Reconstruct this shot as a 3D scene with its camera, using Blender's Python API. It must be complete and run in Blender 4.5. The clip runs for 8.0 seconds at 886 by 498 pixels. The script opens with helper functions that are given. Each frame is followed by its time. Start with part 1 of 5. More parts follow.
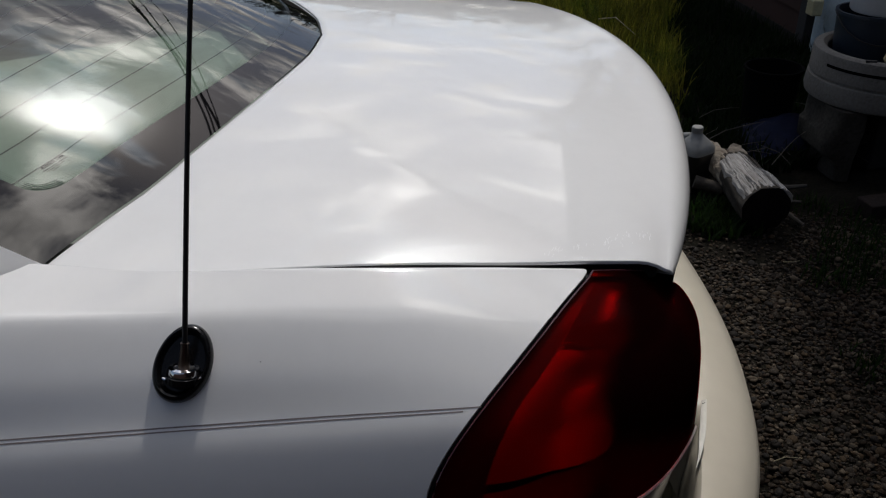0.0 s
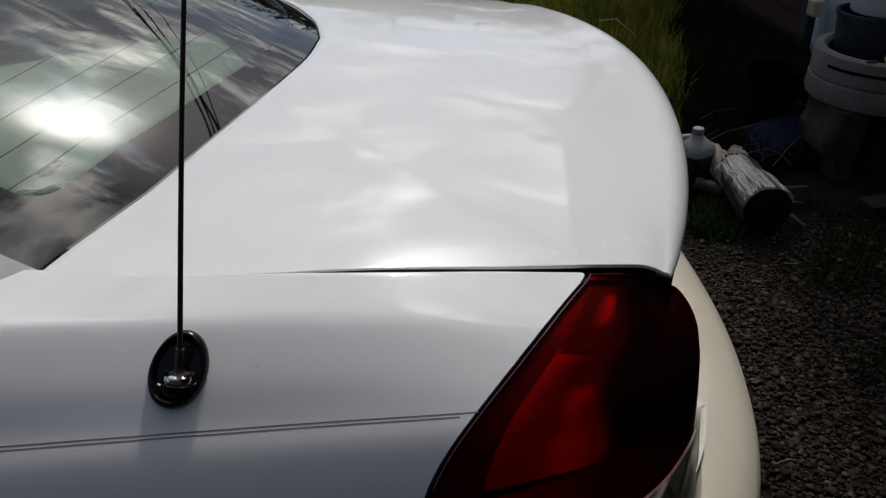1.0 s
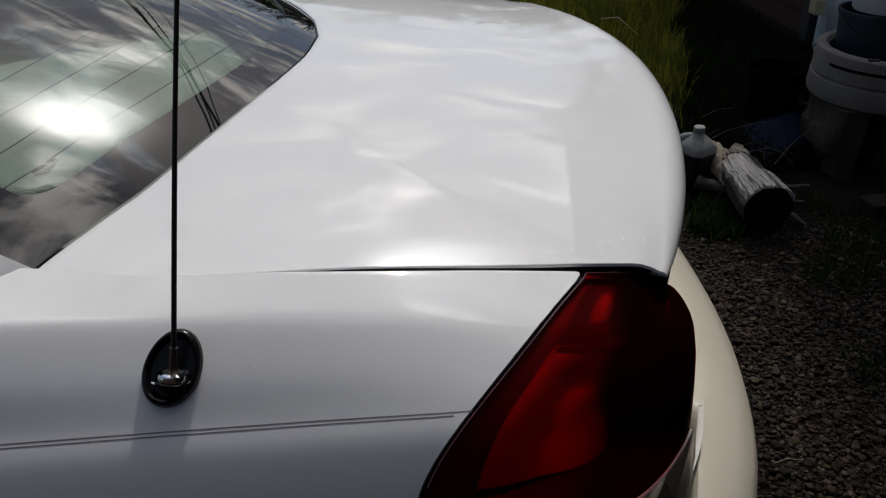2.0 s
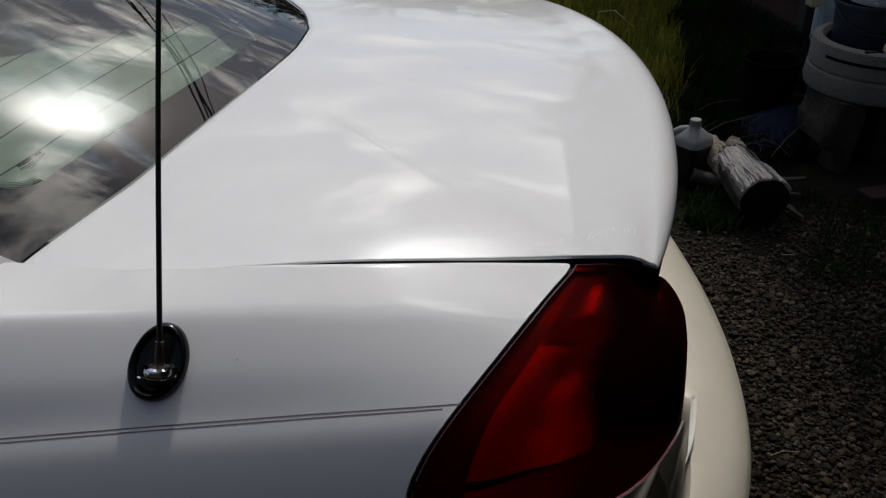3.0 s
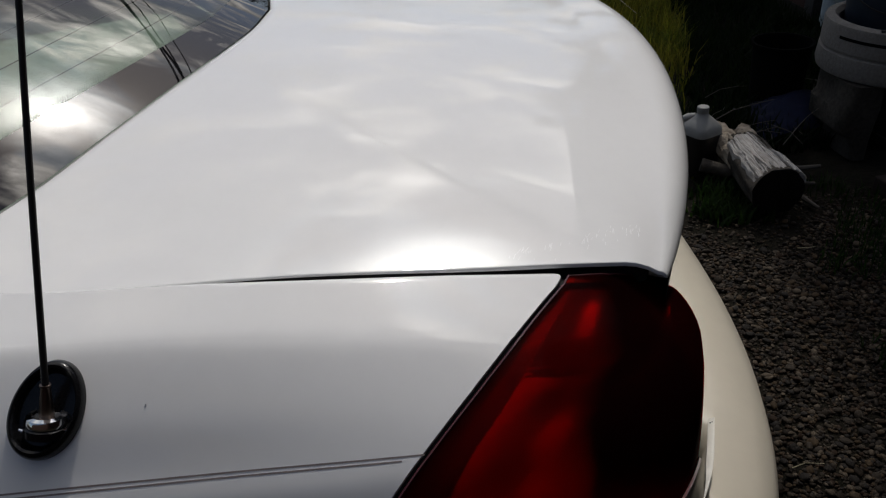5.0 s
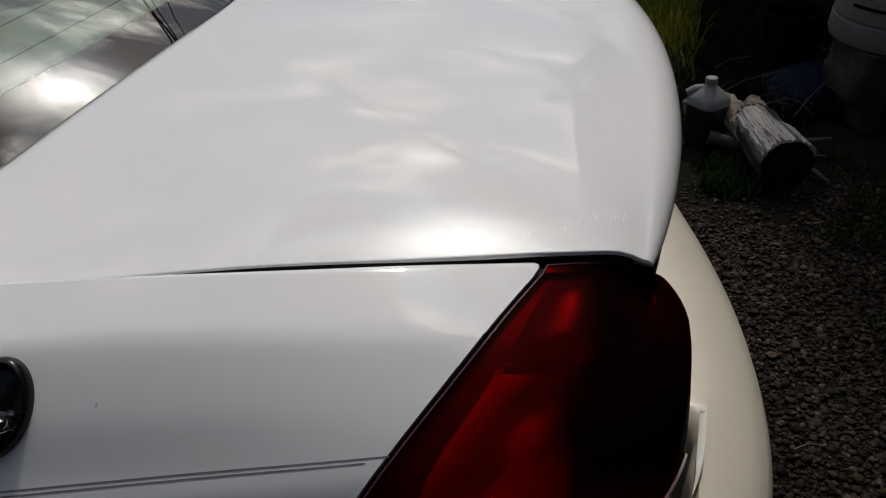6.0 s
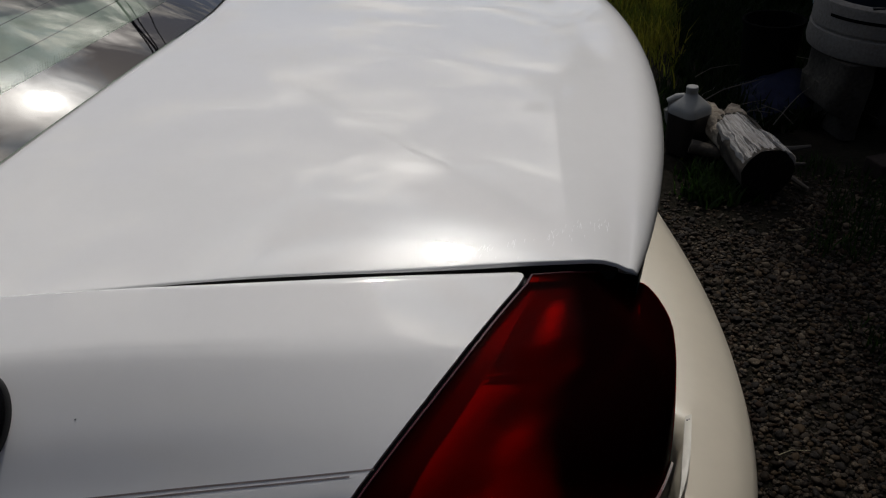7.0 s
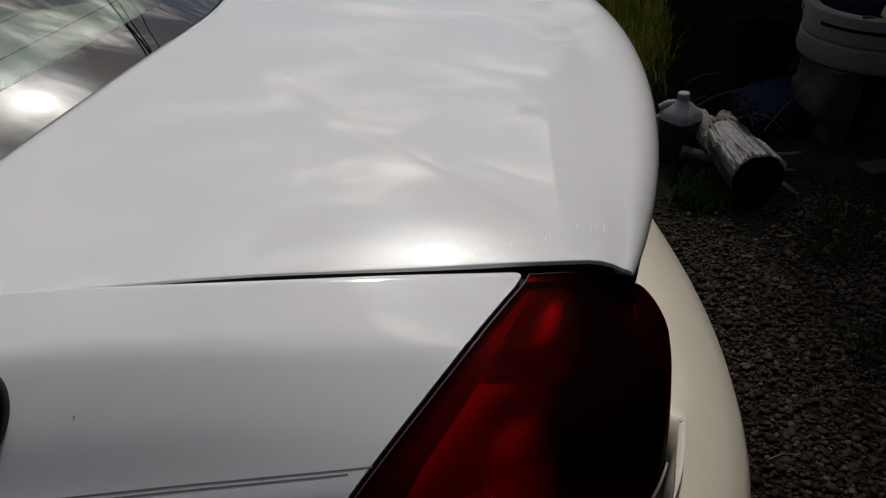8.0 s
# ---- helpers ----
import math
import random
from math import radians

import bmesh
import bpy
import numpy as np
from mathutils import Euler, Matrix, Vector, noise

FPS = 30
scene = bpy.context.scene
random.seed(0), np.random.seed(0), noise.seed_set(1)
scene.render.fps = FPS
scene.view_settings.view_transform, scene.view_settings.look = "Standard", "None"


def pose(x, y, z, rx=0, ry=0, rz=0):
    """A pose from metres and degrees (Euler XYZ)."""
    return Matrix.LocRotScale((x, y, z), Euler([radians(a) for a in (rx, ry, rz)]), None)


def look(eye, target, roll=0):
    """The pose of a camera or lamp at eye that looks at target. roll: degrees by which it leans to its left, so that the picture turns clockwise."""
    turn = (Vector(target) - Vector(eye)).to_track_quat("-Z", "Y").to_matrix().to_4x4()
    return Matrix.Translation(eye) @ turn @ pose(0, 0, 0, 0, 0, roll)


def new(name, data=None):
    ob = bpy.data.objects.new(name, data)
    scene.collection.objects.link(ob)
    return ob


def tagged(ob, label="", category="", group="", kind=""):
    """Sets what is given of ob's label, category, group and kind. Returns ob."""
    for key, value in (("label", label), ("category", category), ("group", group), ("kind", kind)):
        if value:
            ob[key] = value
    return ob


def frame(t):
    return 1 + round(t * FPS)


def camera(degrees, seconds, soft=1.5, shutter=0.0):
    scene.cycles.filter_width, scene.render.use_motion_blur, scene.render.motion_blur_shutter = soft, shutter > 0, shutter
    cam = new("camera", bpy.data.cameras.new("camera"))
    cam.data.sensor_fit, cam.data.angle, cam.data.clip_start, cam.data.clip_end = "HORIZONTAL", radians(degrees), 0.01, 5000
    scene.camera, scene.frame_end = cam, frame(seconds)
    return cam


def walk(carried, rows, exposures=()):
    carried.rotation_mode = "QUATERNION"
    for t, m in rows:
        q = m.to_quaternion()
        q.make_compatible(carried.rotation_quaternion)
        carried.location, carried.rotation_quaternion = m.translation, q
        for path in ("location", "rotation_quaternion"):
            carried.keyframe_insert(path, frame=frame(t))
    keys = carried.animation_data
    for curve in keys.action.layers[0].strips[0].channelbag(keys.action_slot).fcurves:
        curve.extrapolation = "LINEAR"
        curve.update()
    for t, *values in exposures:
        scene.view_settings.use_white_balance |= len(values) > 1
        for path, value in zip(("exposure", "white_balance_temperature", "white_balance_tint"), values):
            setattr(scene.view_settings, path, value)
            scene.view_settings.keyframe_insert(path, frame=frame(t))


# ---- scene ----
cam = camera(58.6, 8.0, soft=1.2)
EXPOSURES = [(0, 0.05, 6450, 10), (3, -0.03, 6480, 10), (4.5, -0.02, 6530, 10), (6, -0.14, 6620, 10), (8, -0.31, 6620, 10)]
PATH = [
    (0, (-0.035, 0.409, 1.47), (0.079, 2.131, 0.459), -1.6),
    (0.5, (-0.035, 0.411, 1.47), (0.079, 2.135, 0.462), -1.8),
    (1, (-0.029, 0.413, 1.47), (0.08, 2.137, 0.464), -1.9),
    (1.5, (-0.025, 0.413, 1.47), (0.079, 2.138, 0.464), -1.9),
    (3, (-0.01, 0.416, 1.464), (0.094, 2.133, 0.443), -2.2),
    (3.5, (-0.005, 0.476, 1.454), (0.171, 2.182, 0.425), -2.9),
    (4, (0.004, 0.5, 1.449), (0.191, 2.179, 0.378), -3.0),
    (4.5, (0.018, 0.521, 1.415), (0.153, 2.243, 0.407), -3.1),
    (6, (0.074, 0.583, 1.39), (0.125, 2.259, 0.299), -4.2),
    (6.5, (0.079, 0.585, 1.39), (0.147, 2.262, 0.302), -4.0),
    (7, (0.074, 0.586, 1.389), (0.168, 2.271, 0.315), -3.8),
    (7.5, (0.071, 0.587, 1.387), (0.182, 2.276, 0.322), -3.5),
    (8, (0.067, 0.581, 1.387), (0.186, 2.271, 0.324), -3.1),
]
walk(cam, [(t, look(eye, target, roll)) for t, eye, target, roll in PATH], EXPOSURES)

# ---- world, sun, exposure ----
SUN_AZ, SUN_EL = radians(20.0), radians(55.5)          # azimuth from +y towards +x
SUN_DIR = Vector((math.sin(SUN_AZ) * math.cos(SUN_EL), math.cos(SUN_AZ) * math.cos(SUN_EL), math.sin(SUN_EL)))


def make_world():
    w = bpy.data.worlds.new("sky")
    scene.world = w
    w.use_nodes = True
    nt = w.node_tree
    nt.nodes.clear()
    N, L = nt.nodes.new, nt.links.new
    out, bg = N("ShaderNodeOutputWorld"), N("ShaderNodeBackground")
    sky = N("ShaderNodeTexSky")
    sky.sky_type, sky.sun_disc = "NISHITA", False
    sky.sun_elevation, sky.sun_rotation = SUN_EL, SUN_AZ
    sky.air_density, sky.dust_density = 1.0, 1.5
    tc, sep = N("ShaderNodeTexCoord"), N("ShaderNodeSeparateXYZ")
    L(tc.outputs["Generated"], sep.inputs[0])
    up = N("ShaderNodeMath"); up.operation = "MAXIMUM"; up.inputs[1].default_value = 0.16
    L(sep.outputs["Z"], up.inputs[0])
    div = N("ShaderNodeVectorMath"); div.operation = "DIVIDE"
    L(tc.outputs["Generated"], div.inputs[0])
    comb = N("ShaderNodeCombineXYZ")
    L(up.outputs[0], comb.inputs[0]); L(up.outputs[0], comb.inputs[1]); L(up.outputs[0], comb.inputs[2])
    L(comb.outputs[0], div.inputs[1])
    streak = N("ShaderNodeMapping")
    streak.inputs["Location"].default_value = (1.7, 6.2, 0.0)
    streak.inputs["Rotation"].default_value, streak.inputs["Scale"].default_value = (0, 0, radians(35)), (0.95, 1.15, 1.0)
    L(div.outputs[0], streak.inputs[0])
    n1 = N("ShaderNodeTexNoise")
    n1.inputs["Scale"].default_value, n1.inputs["Detail"].default_value, n1.inputs["Roughness"].default_value = 3.4, 12, 0.60
    n1.inputs["Distortion"].default_value = 0.6
    L(streak.outputs[0], n1.inputs["Vector"])
    ramp = N("ShaderNodeValToRGB")
    ramp.color_ramp.elements[0].position, ramp.color_ramp.elements[1].position = 0.475, 0.585
    L(n1.outputs["Fac"], ramp.inputs[0])
    # cloud colour: grey bases to bright tops, brighter towards the sun
    n2 = N("ShaderNodeTexNoise")
    n2.inputs["Scale"].default_value, n2.inputs["Detail"].default_value, n2.inputs["Roughness"].default_value = 2.6, 7, 0.5
    L(streak.outputs[0], n2.inputs["Vector"])
    shade = N("ShaderNodeMapRange")
    shade.inputs[1].default_value, shade.inputs[2].default_value = 0.38, 0.62
    shade.inputs[3].default_value, shade.inputs[4].default_value = CLOUD_LOW, CLOUD_HIGH
    L(n2.outputs["Fac"], shade.inputs[0])
    # small torn cloudlets over the large ones
    n3 = N("ShaderNodeTexNoise")
    n3.inputs["Scale"].default_value, n3.inputs["Detail"].default_value, n3.inputs["Roughness"].default_value = 8.5, 12, 0.62
    n3.inputs["Distortion"].default_value = 0.9
    L(streak.outputs[0], n3.inputs["Vector"])
    torn = N("ShaderNodeMapRange")
    torn.inputs[1].default_value, torn.inputs[2].default_value = 0.36, 0.64
    torn.inputs[3].default_value, torn.inputs[4].default_value = 0.55, 1.60
    L(n3.outputs["Fac"], torn.inputs[0])
    puff = N("ShaderNodeMath"); puff.operation = "MULTIPLY"
    L(shade.outputs[0], puff.inputs[0]); L(torn.outputs[0], puff.inputs[1])
    dot = N("ShaderNodeVectorMath"); dot.operation = "DOT_PRODUCT"
    L(tc.outputs["Generated"], dot.inputs[0]); dot.inputs[1].default_value = SUN_DIR
    pos = N("ShaderNodeMath"); pos.operation = "MAXIMUM"; pos.inputs[1].default_value = 0.0
    L(dot.outputs["Value"], pos.inputs[0])
    pw0 = N("ShaderNodeMath"); pw0.operation = "POWER"; pw0.inputs[1].default_value = 3.0
    L(pos.outputs[0], pw0.inputs[0])
    lobe = N("ShaderNodeMath"); lobe.operation = "MULTIPLY_ADD"; lobe.inputs[1].default_value, lobe.inputs[2].default_value = GLOW_FAR, 1.0
    L(pw0.outputs[0], lobe.inputs[0])
    lit = N("ShaderNodeMath"); lit.operation = "MULTIPLY"
    L(puff.outputs[0], lit.inputs[1])
    pw = N("ShaderNodeMath"); pw.operation = "POWER"; pw.inputs[1].default_value = 28.0
    L(pos.outputs[0], pw.inputs[0])
    pw2 = N("ShaderNodeMath"); pw2.operation = "POWER"; pw2.inputs[1].default_value = 560.0
    L(pos.outputs[0], pw2.inputs[0])
    a1 = N("ShaderNodeMath"); a1.operation = "MULTIPLY_ADD"; a1.inputs[1].default_value = GLOW_WIDE
    L(pw.outputs[0], a1.inputs[0]); L(lobe.outputs[0], a1.inputs[2])
    L(a1.outputs[0], lit.inputs[0])
    a2 = N("ShaderNodeMath"); a2.operation = "MULTIPLY_ADD"; a2.inputs[1].default_value = GLOW_CORE
    L(pw2.outputs[0], a2.inputs[0])
    a2.inputs[2].default_value = 0.0
    tint = N("ShaderNodeVectorMath"); tint.operation = "SCALE"
    # thin cloud lets the blue through, thick cloud is warm white
    depth = N("ShaderNodeMix"); depth.data_type = "RGBA"
    depth.inputs["A"].default_value, depth.inputs["B"].default_value = (0.72, 0.90, 1.14, 1), (1.04, 0.99, 0.935, 1)
    L(puff.outputs[0], depth.inputs["Factor"])
    L(depth.outputs["Result"], tint.inputs[0])
    L(lit.outputs[0], tint.inputs["Scale"])
    mix = N("ShaderNodeMix"); mix.data_type = "RGBA"
    L(ramp.outputs[0], mix.inputs["Factor"]); L(sky.outputs[0], mix.inputs["A"]); L(tint.outputs[0], mix.inputs["B"])
    core = N("ShaderNodeVectorMath"); core.operation = "SCALE"
    core.inputs[0].default_value = (1.0, 0.97, 0.92)
    veil = N("ShaderNodeMath"); veil.operation = "MULTIPLY"
    soften = N("ShaderNodeMath"); soften.operation = "MULTIPLY_ADD"; soften.inputs[1].default_value, soften.inputs[2].default_value = 0.6, 0.50
    L(puff.outputs[0], soften.inputs[0])
    L(a2.outputs[0], veil.inputs[0]); L(soften.outputs[0], veil.inputs[1])
    L(veil.outputs[0], core.inputs["Scale"])
    total = N("ShaderNodeVectorMath"); total.operation = "ADD"
    L(mix.outputs["Result"], total.inputs[0]); L(core.outputs[0], total.inputs[1])
    L(total.outputs[0], bg.inputs[0])
    bg.inputs[1].default_value = SKY_STRENGTH
    L(bg.outputs[0], out.inputs[0])


SKY_STRENGTH = 0.090
CLOUD_LOW, CLOUD_HIGH = 0.42, 1.50
GLOW_FAR, GLOW_WIDE, GLOW_CORE = 15.0, 42.0, 330.0
make_world()
sun_data = bpy.data.lights.new("sun", "SUN")
sun_data.energy, sun_data.angle, sun_data.color = 1.5, radians(2.4), (1.0, 0.965, 0.91)
sun = new("sun", sun_data)
sun.matrix_world = look((0, 0, 30), Vector((0, 0, 30)) - SUN_DIR)


# ---- materials ----
def mat(name, color, rough=0.5, metal=0.0, coat=0.0, coat_rough=0.03, spec=0.5, var=0.0, scale=8.0, bump=0.0, bump_scale=60.0,
        rough_var=0.0, island=0.0, color2=None, stretch=None, obj_random=0.0):
    """A painted, stony or woody surface: colour varied at two scales, roughness and fine relief."""
    m = bpy.data.materials.new(name)
    m.use_nodes = True
    nt = m.node_tree
    N, L = nt.nodes.new, nt.links.new
    b = nt.nodes["Principled BSDF"]
    b.inputs["Base Color"].default_value = (*color, 1)
    b.inputs["Roughness"].default_value, b.inputs["Metallic"].default_value = rough, metal
    b.inputs["Coat Weight"].default_value, b.inputs["Coat Roughness"].default_value = coat, coat_rough
    b.inputs["Specular IOR Level"].default_value = spec
    b.inputs["Coat IOR"].default_value = 1.4
    tc, mp = N("ShaderNodeTexCoord"), N("ShaderNodeMapping")
    L(tc.outputs["Object"], mp.inputs[0])
    if stretch:
        mp.inputs["Scale"].default_value = stretch
    big, fine = N("ShaderNodeTexNoise"), N("ShaderNodeTexNoise")
    for n, s, dt in ((big, scale, 6), (fine, bump_scale, 8)):
        n.inputs["Scale"].default_value, n.inputs["Detail"].default_value = s, dt
        n.inputs["Roughness"].default_value = 0.6
        L(mp.outputs[0], n.inputs["Vector"])
    if var or island or color2 or obj_random:
        c2 = color2 or tuple(c * (1 - var) for c in color)
        addn = N("ShaderNodeMath"); addn.operation = "MULTIPLY_ADD"; addn.inputs[1].default_value = 0.5
        half = N("ShaderNodeMath"); half.operation = "MULTIPLY"; half.inputs[1].default_value = 0.5
        L(fine.outputs["Fac"], half.inputs[0]); L(big.outputs["Fac"], addn.inputs[0]); L(half.outputs[0], addn.inputs[2])
        rng = N("ShaderNodeMapRange"); rng.inputs[1].default_value, rng.inputs[2].default_value = 0.36, 0.64
        L(addn.outputs[0], rng.inputs[0])
        mx = N("ShaderNodeMix"); mx.data_type = "RGBA"
        mx.inputs["A"].default_value, mx.inputs["B"].default_value = (*color, 1), (*c2, 1)
        L(rng.outputs[0], mx.inputs["Factor"])
        last = mx.outputs["Result"]
        if island or obj_random:
            src = N("ShaderNodeNewGeometry").outputs["Random Per Island"] if island else N("ShaderNodeObjectInfo").outputs["Random"]
            amt = island or obj_random
            r2 = N("ShaderNodeMapRange")
            r2.inputs[3].default_value, r2.inputs[4].default_value = 1 - amt, 1 + amt
            L(src, r2.inputs[0])
            hs = N("ShaderNodeHueSaturation")
            L(r2.outputs[0], hs.inputs["Value"]); L(last, hs.inputs["Color"])
            last = hs.outputs[0]
        L(last, b.inputs["Base Color"])
    if rough_var:
        r = N("ShaderNodeMapRange")
        r.inputs[1].default_value, r.inputs[2].default_value = 0.3, 0.7
        r.inputs[3].default_value, r.inputs[4].default_value = max(0.0, rough - rough_var), rough + rough_var
        L(big.outputs["Fac"], r.inputs[0]); L(r.outputs[0], b.inputs["Roughness"])
    if bump:
        bp = N("ShaderNodeBump"); bp.inputs["Strength"].default_value, bp.inputs["Distance"].default_value = 1.0, bump
        L(fine.outputs["Fac"], bp.inputs["Height"]); L(bp.outputs[0], b.inputs["Normal"])
    return m


def thin_glass(name, tint, gloss_rough=0.0, ior=1.5, boost=1.0):
    """A pane: tinted straight passage, mirror gloss by Fresnel."""
    m = bpy.data.materials.new(name)
    m.use_nodes = True
    nt = m.node_tree
    nt.nodes.clear()
    N, L = nt.nodes.new, nt.links.new
    out, mixs, tr, gl, fr = N("ShaderNodeOutputMaterial"), N("ShaderNodeMixShader"), N("ShaderNodeBsdfTransparent"), N("ShaderNodeBsdfGlossy"), N("ShaderNodeFresnel")
    tr.inputs[0].default_value = (*tint, 1)
    gl.inputs["Roughness"].default_value = gloss_rough
    fr.inputs["IOR"].default_value = ior
    mul = N("ShaderNodeMath"); mul.operation = "MULTIPLY"; mul.use_clamp = True; mul.inputs[1].default_value = boost
    L(fr.outputs[0], mul.inputs[0])
    L(mul.outputs[0], mixs.inputs[0]); L(tr.outputs[0], mixs.inputs[1]); L(gl.outputs[0], mixs.inputs[2])
    L(mixs.outputs[0], out.inputs[0])
    return m


M_PAINT = mat("white_car_paint", (0.80, 0.795, 0.785), rough=0.6, spec=0.1, coat=1.0, coat_rough=0.008, var=0.03, scale=3, bump_scale=40)


def orange_peel(m, distance, scale, stretch):
    """Faint ripples of sprayed lacquer, in its clear coat alone."""
    nt = m.node_tree
    tc, mp, n, b = nt.nodes.new("ShaderNodeTexCoord"), nt.nodes.new("ShaderNodeMapping"), nt.nodes.new("ShaderNodeTexNoise"), nt.nodes.new("ShaderNodeBump")
    mp.inputs["Scale"].default_value = stretch
    n.inputs["Scale"].default_value, n.inputs["Detail"].default_value = scale, 4
    b.inputs["Distance"].default_value, b.inputs["Strength"].default_value = distance, 1.0
    L = nt.links.new
    L(tc.outputs["Object"], mp.inputs[0]); L(mp.outputs[0], n.inputs["Vector"]); L(n.outputs["Fac"], b.inputs["Height"])
    L(b.outputs[0], nt.nodes["Principled BSDF"].inputs["Coat Normal"])


orange_peel(M_PAINT, 0.00003, 55, (1.0, 1.8, 1.0))
M_CREAM = mat("cream_bumper_paint", (0.64, 0.585, 0.475), rough=0.42, coat=0.35, coat_rough=0.25, var=0.06, scale=4, bump_scale=30)
# scuffs in the paint, whitened to stand for their glare
M_SCUFF = mat("glare_white_scuff", (0.95, 0.95, 0.95), rough=0.5, spec=1.0)
M_BLACK = mat("black_rubber", (0.012, 0.012, 0.012), rough=0.6, var=0.3)
M_BEZEL = mat("black_glossy_plastic", (0.008, 0.008, 0.009), rough=0.16, spec=0.25, var=0.3, bump=0.0001, bump_scale=400)
M_CHROME = mat("chrome", (0.75, 0.75, 0.76), rough=0.08, metal=1.0)
M_FERRULE = mat("dull_steel", (0.13, 0.10, 0.085), rough=0.35, metal=1.0, rough_var=0.1)
M_MAST = mat("dark_antenna_steel", (0.022, 0.020, 0.019), rough=0.5, spec=0.3, var=0.3, scale=40)
M_GLASS = thin_glass("rear_window_glass", (0.55, 0.70, 0.60), ior=1.52, boost=1.35)
M_FRIT = mat("black_window_enamel", (0.004, 0.004, 0.005), rough=0.02, spec=0.5)
M_DARKGLASS = mat("dark_tinted_glass", (0.006, 0.006, 0.007), rough=0.03, spec=0.8)
M_WIRE = mat("defroster_wire", (0.008, 0.008, 0.007), rough=0.9, spec=0.0)
M_ETCH = mat("etched_grey", (0.004, 0.005, 0.005), rough=0.9, spec=0.0)
M_SHELF = mat("grey_parcel_shelf_felt", (0.40, 0.41, 0.39), rough=0.95, var=0.25, scale=12, bump=0.001, bump_scale=300)
def prism_lens(name, tint):
    m = thin_glass(name, tint, gloss_rough=0.04, ior=1.5, boost=0.03)
    nt = m.node_tree
    tr = next(n for n in nt.nodes if n.type == "BSDF_TRANSPARENT")
    mixs = next(n for n in nt.nodes if n.type == "MIX_SHADER")
    rf, mx = nt.nodes.new("ShaderNodeBsdfRefraction"), nt.nodes.new("ShaderNodeMixShader")
    rf.inputs["Color"].default_value, rf.inputs["Roughness"].default_value, rf.inputs["IOR"].default_value = (*tint, 1), 0.4, 1.06
    mx.inputs[0].default_value = 0.50
    nt.links.new(tr.outputs[0], mx.inputs[1]); nt.links.new(rf.outputs[0], mx.inputs[2])
    nt.links.new(mx.outputs[0], mixs.inputs[1])
    # a faint maroon haze mixed in for the sky's sheen on the lens
    out = next(n for n in nt.nodes if n.type == "OUTPUT_MATERIAL")
    haze, haze_mix = nt.nodes.new("ShaderNodeBsdfDiffuse"), nt.nodes.new("ShaderNodeMixShader")
    haze.inputs["Color"].default_value = (0.70, 0.11, 0.13, 1)
    haze_mix.inputs[0].default_value = 0.0055
    nt.links.new(mixs.outputs[0], haze_mix.inputs[1]); nt.links.new(haze.outputs[0], haze_mix.inputs[2])
    nt.links.new(haze_mix.outputs[0], out.inputs[0])
    return m


M_LENS = prism_lens("red_lamp_lens", (0.84, 0.010, 0.004))
M_LENSRIM = mat("maroon_lamp_rim", (0.038, 0.014, 0.017), rough=0.5, var=0.3, scale=30)
M_PLATE = mat("dark_red_lamp_plate", (0.026, 0.013, 0.013), rough=0.6, spec=0.2, var=0.2, scale=20)
M_PRISM = mat("grey_lamp_prisms", (0.85, 0.82, 0.80), rough=0.4, var=0.3, scale=120)
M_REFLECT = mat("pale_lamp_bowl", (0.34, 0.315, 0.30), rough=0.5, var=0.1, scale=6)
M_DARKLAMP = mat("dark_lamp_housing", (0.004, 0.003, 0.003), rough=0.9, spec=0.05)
M_GLINT = mat("red_lamp_glint", (0.40, 0.10, 0.09), rough=0.3, var=0.2, scale=60)
M_LENSEDGE = mat("polished_maroon_edge", (0.09, 0.02, 0.026), rough=0.18, spec=0.9, var=0.2)
M_MOULD = mat("pale_greyish_moulding", (0.50, 0.46, 0.43), rough=0.35, var=0.15, scale=20)
M_VALANCE = mat("shade_blue_body_paint", (0.07, 0.078, 0.095), rough=0.3, coat=0.3, var=0.2, scale=12)
M_TAB = mat("white_plastic_tab", (0.78, 0.75, 0.67), rough=0.45, var=0.12, scale=25, bump_scale=80)
M_STRIPE = mat("grey_brown_pinstripe", (0.25, 0.205, 0.19), rough=0.4, var=0.2, scale=60)
M_TYRE = mat("tyre_rubber", (0.02, 0.02, 0.02), rough=0.8, var=0.3)
M_RIM = mat("alloy_rim", (0.5, 0.5, 0.5), rough=0.35, metal=0.9)


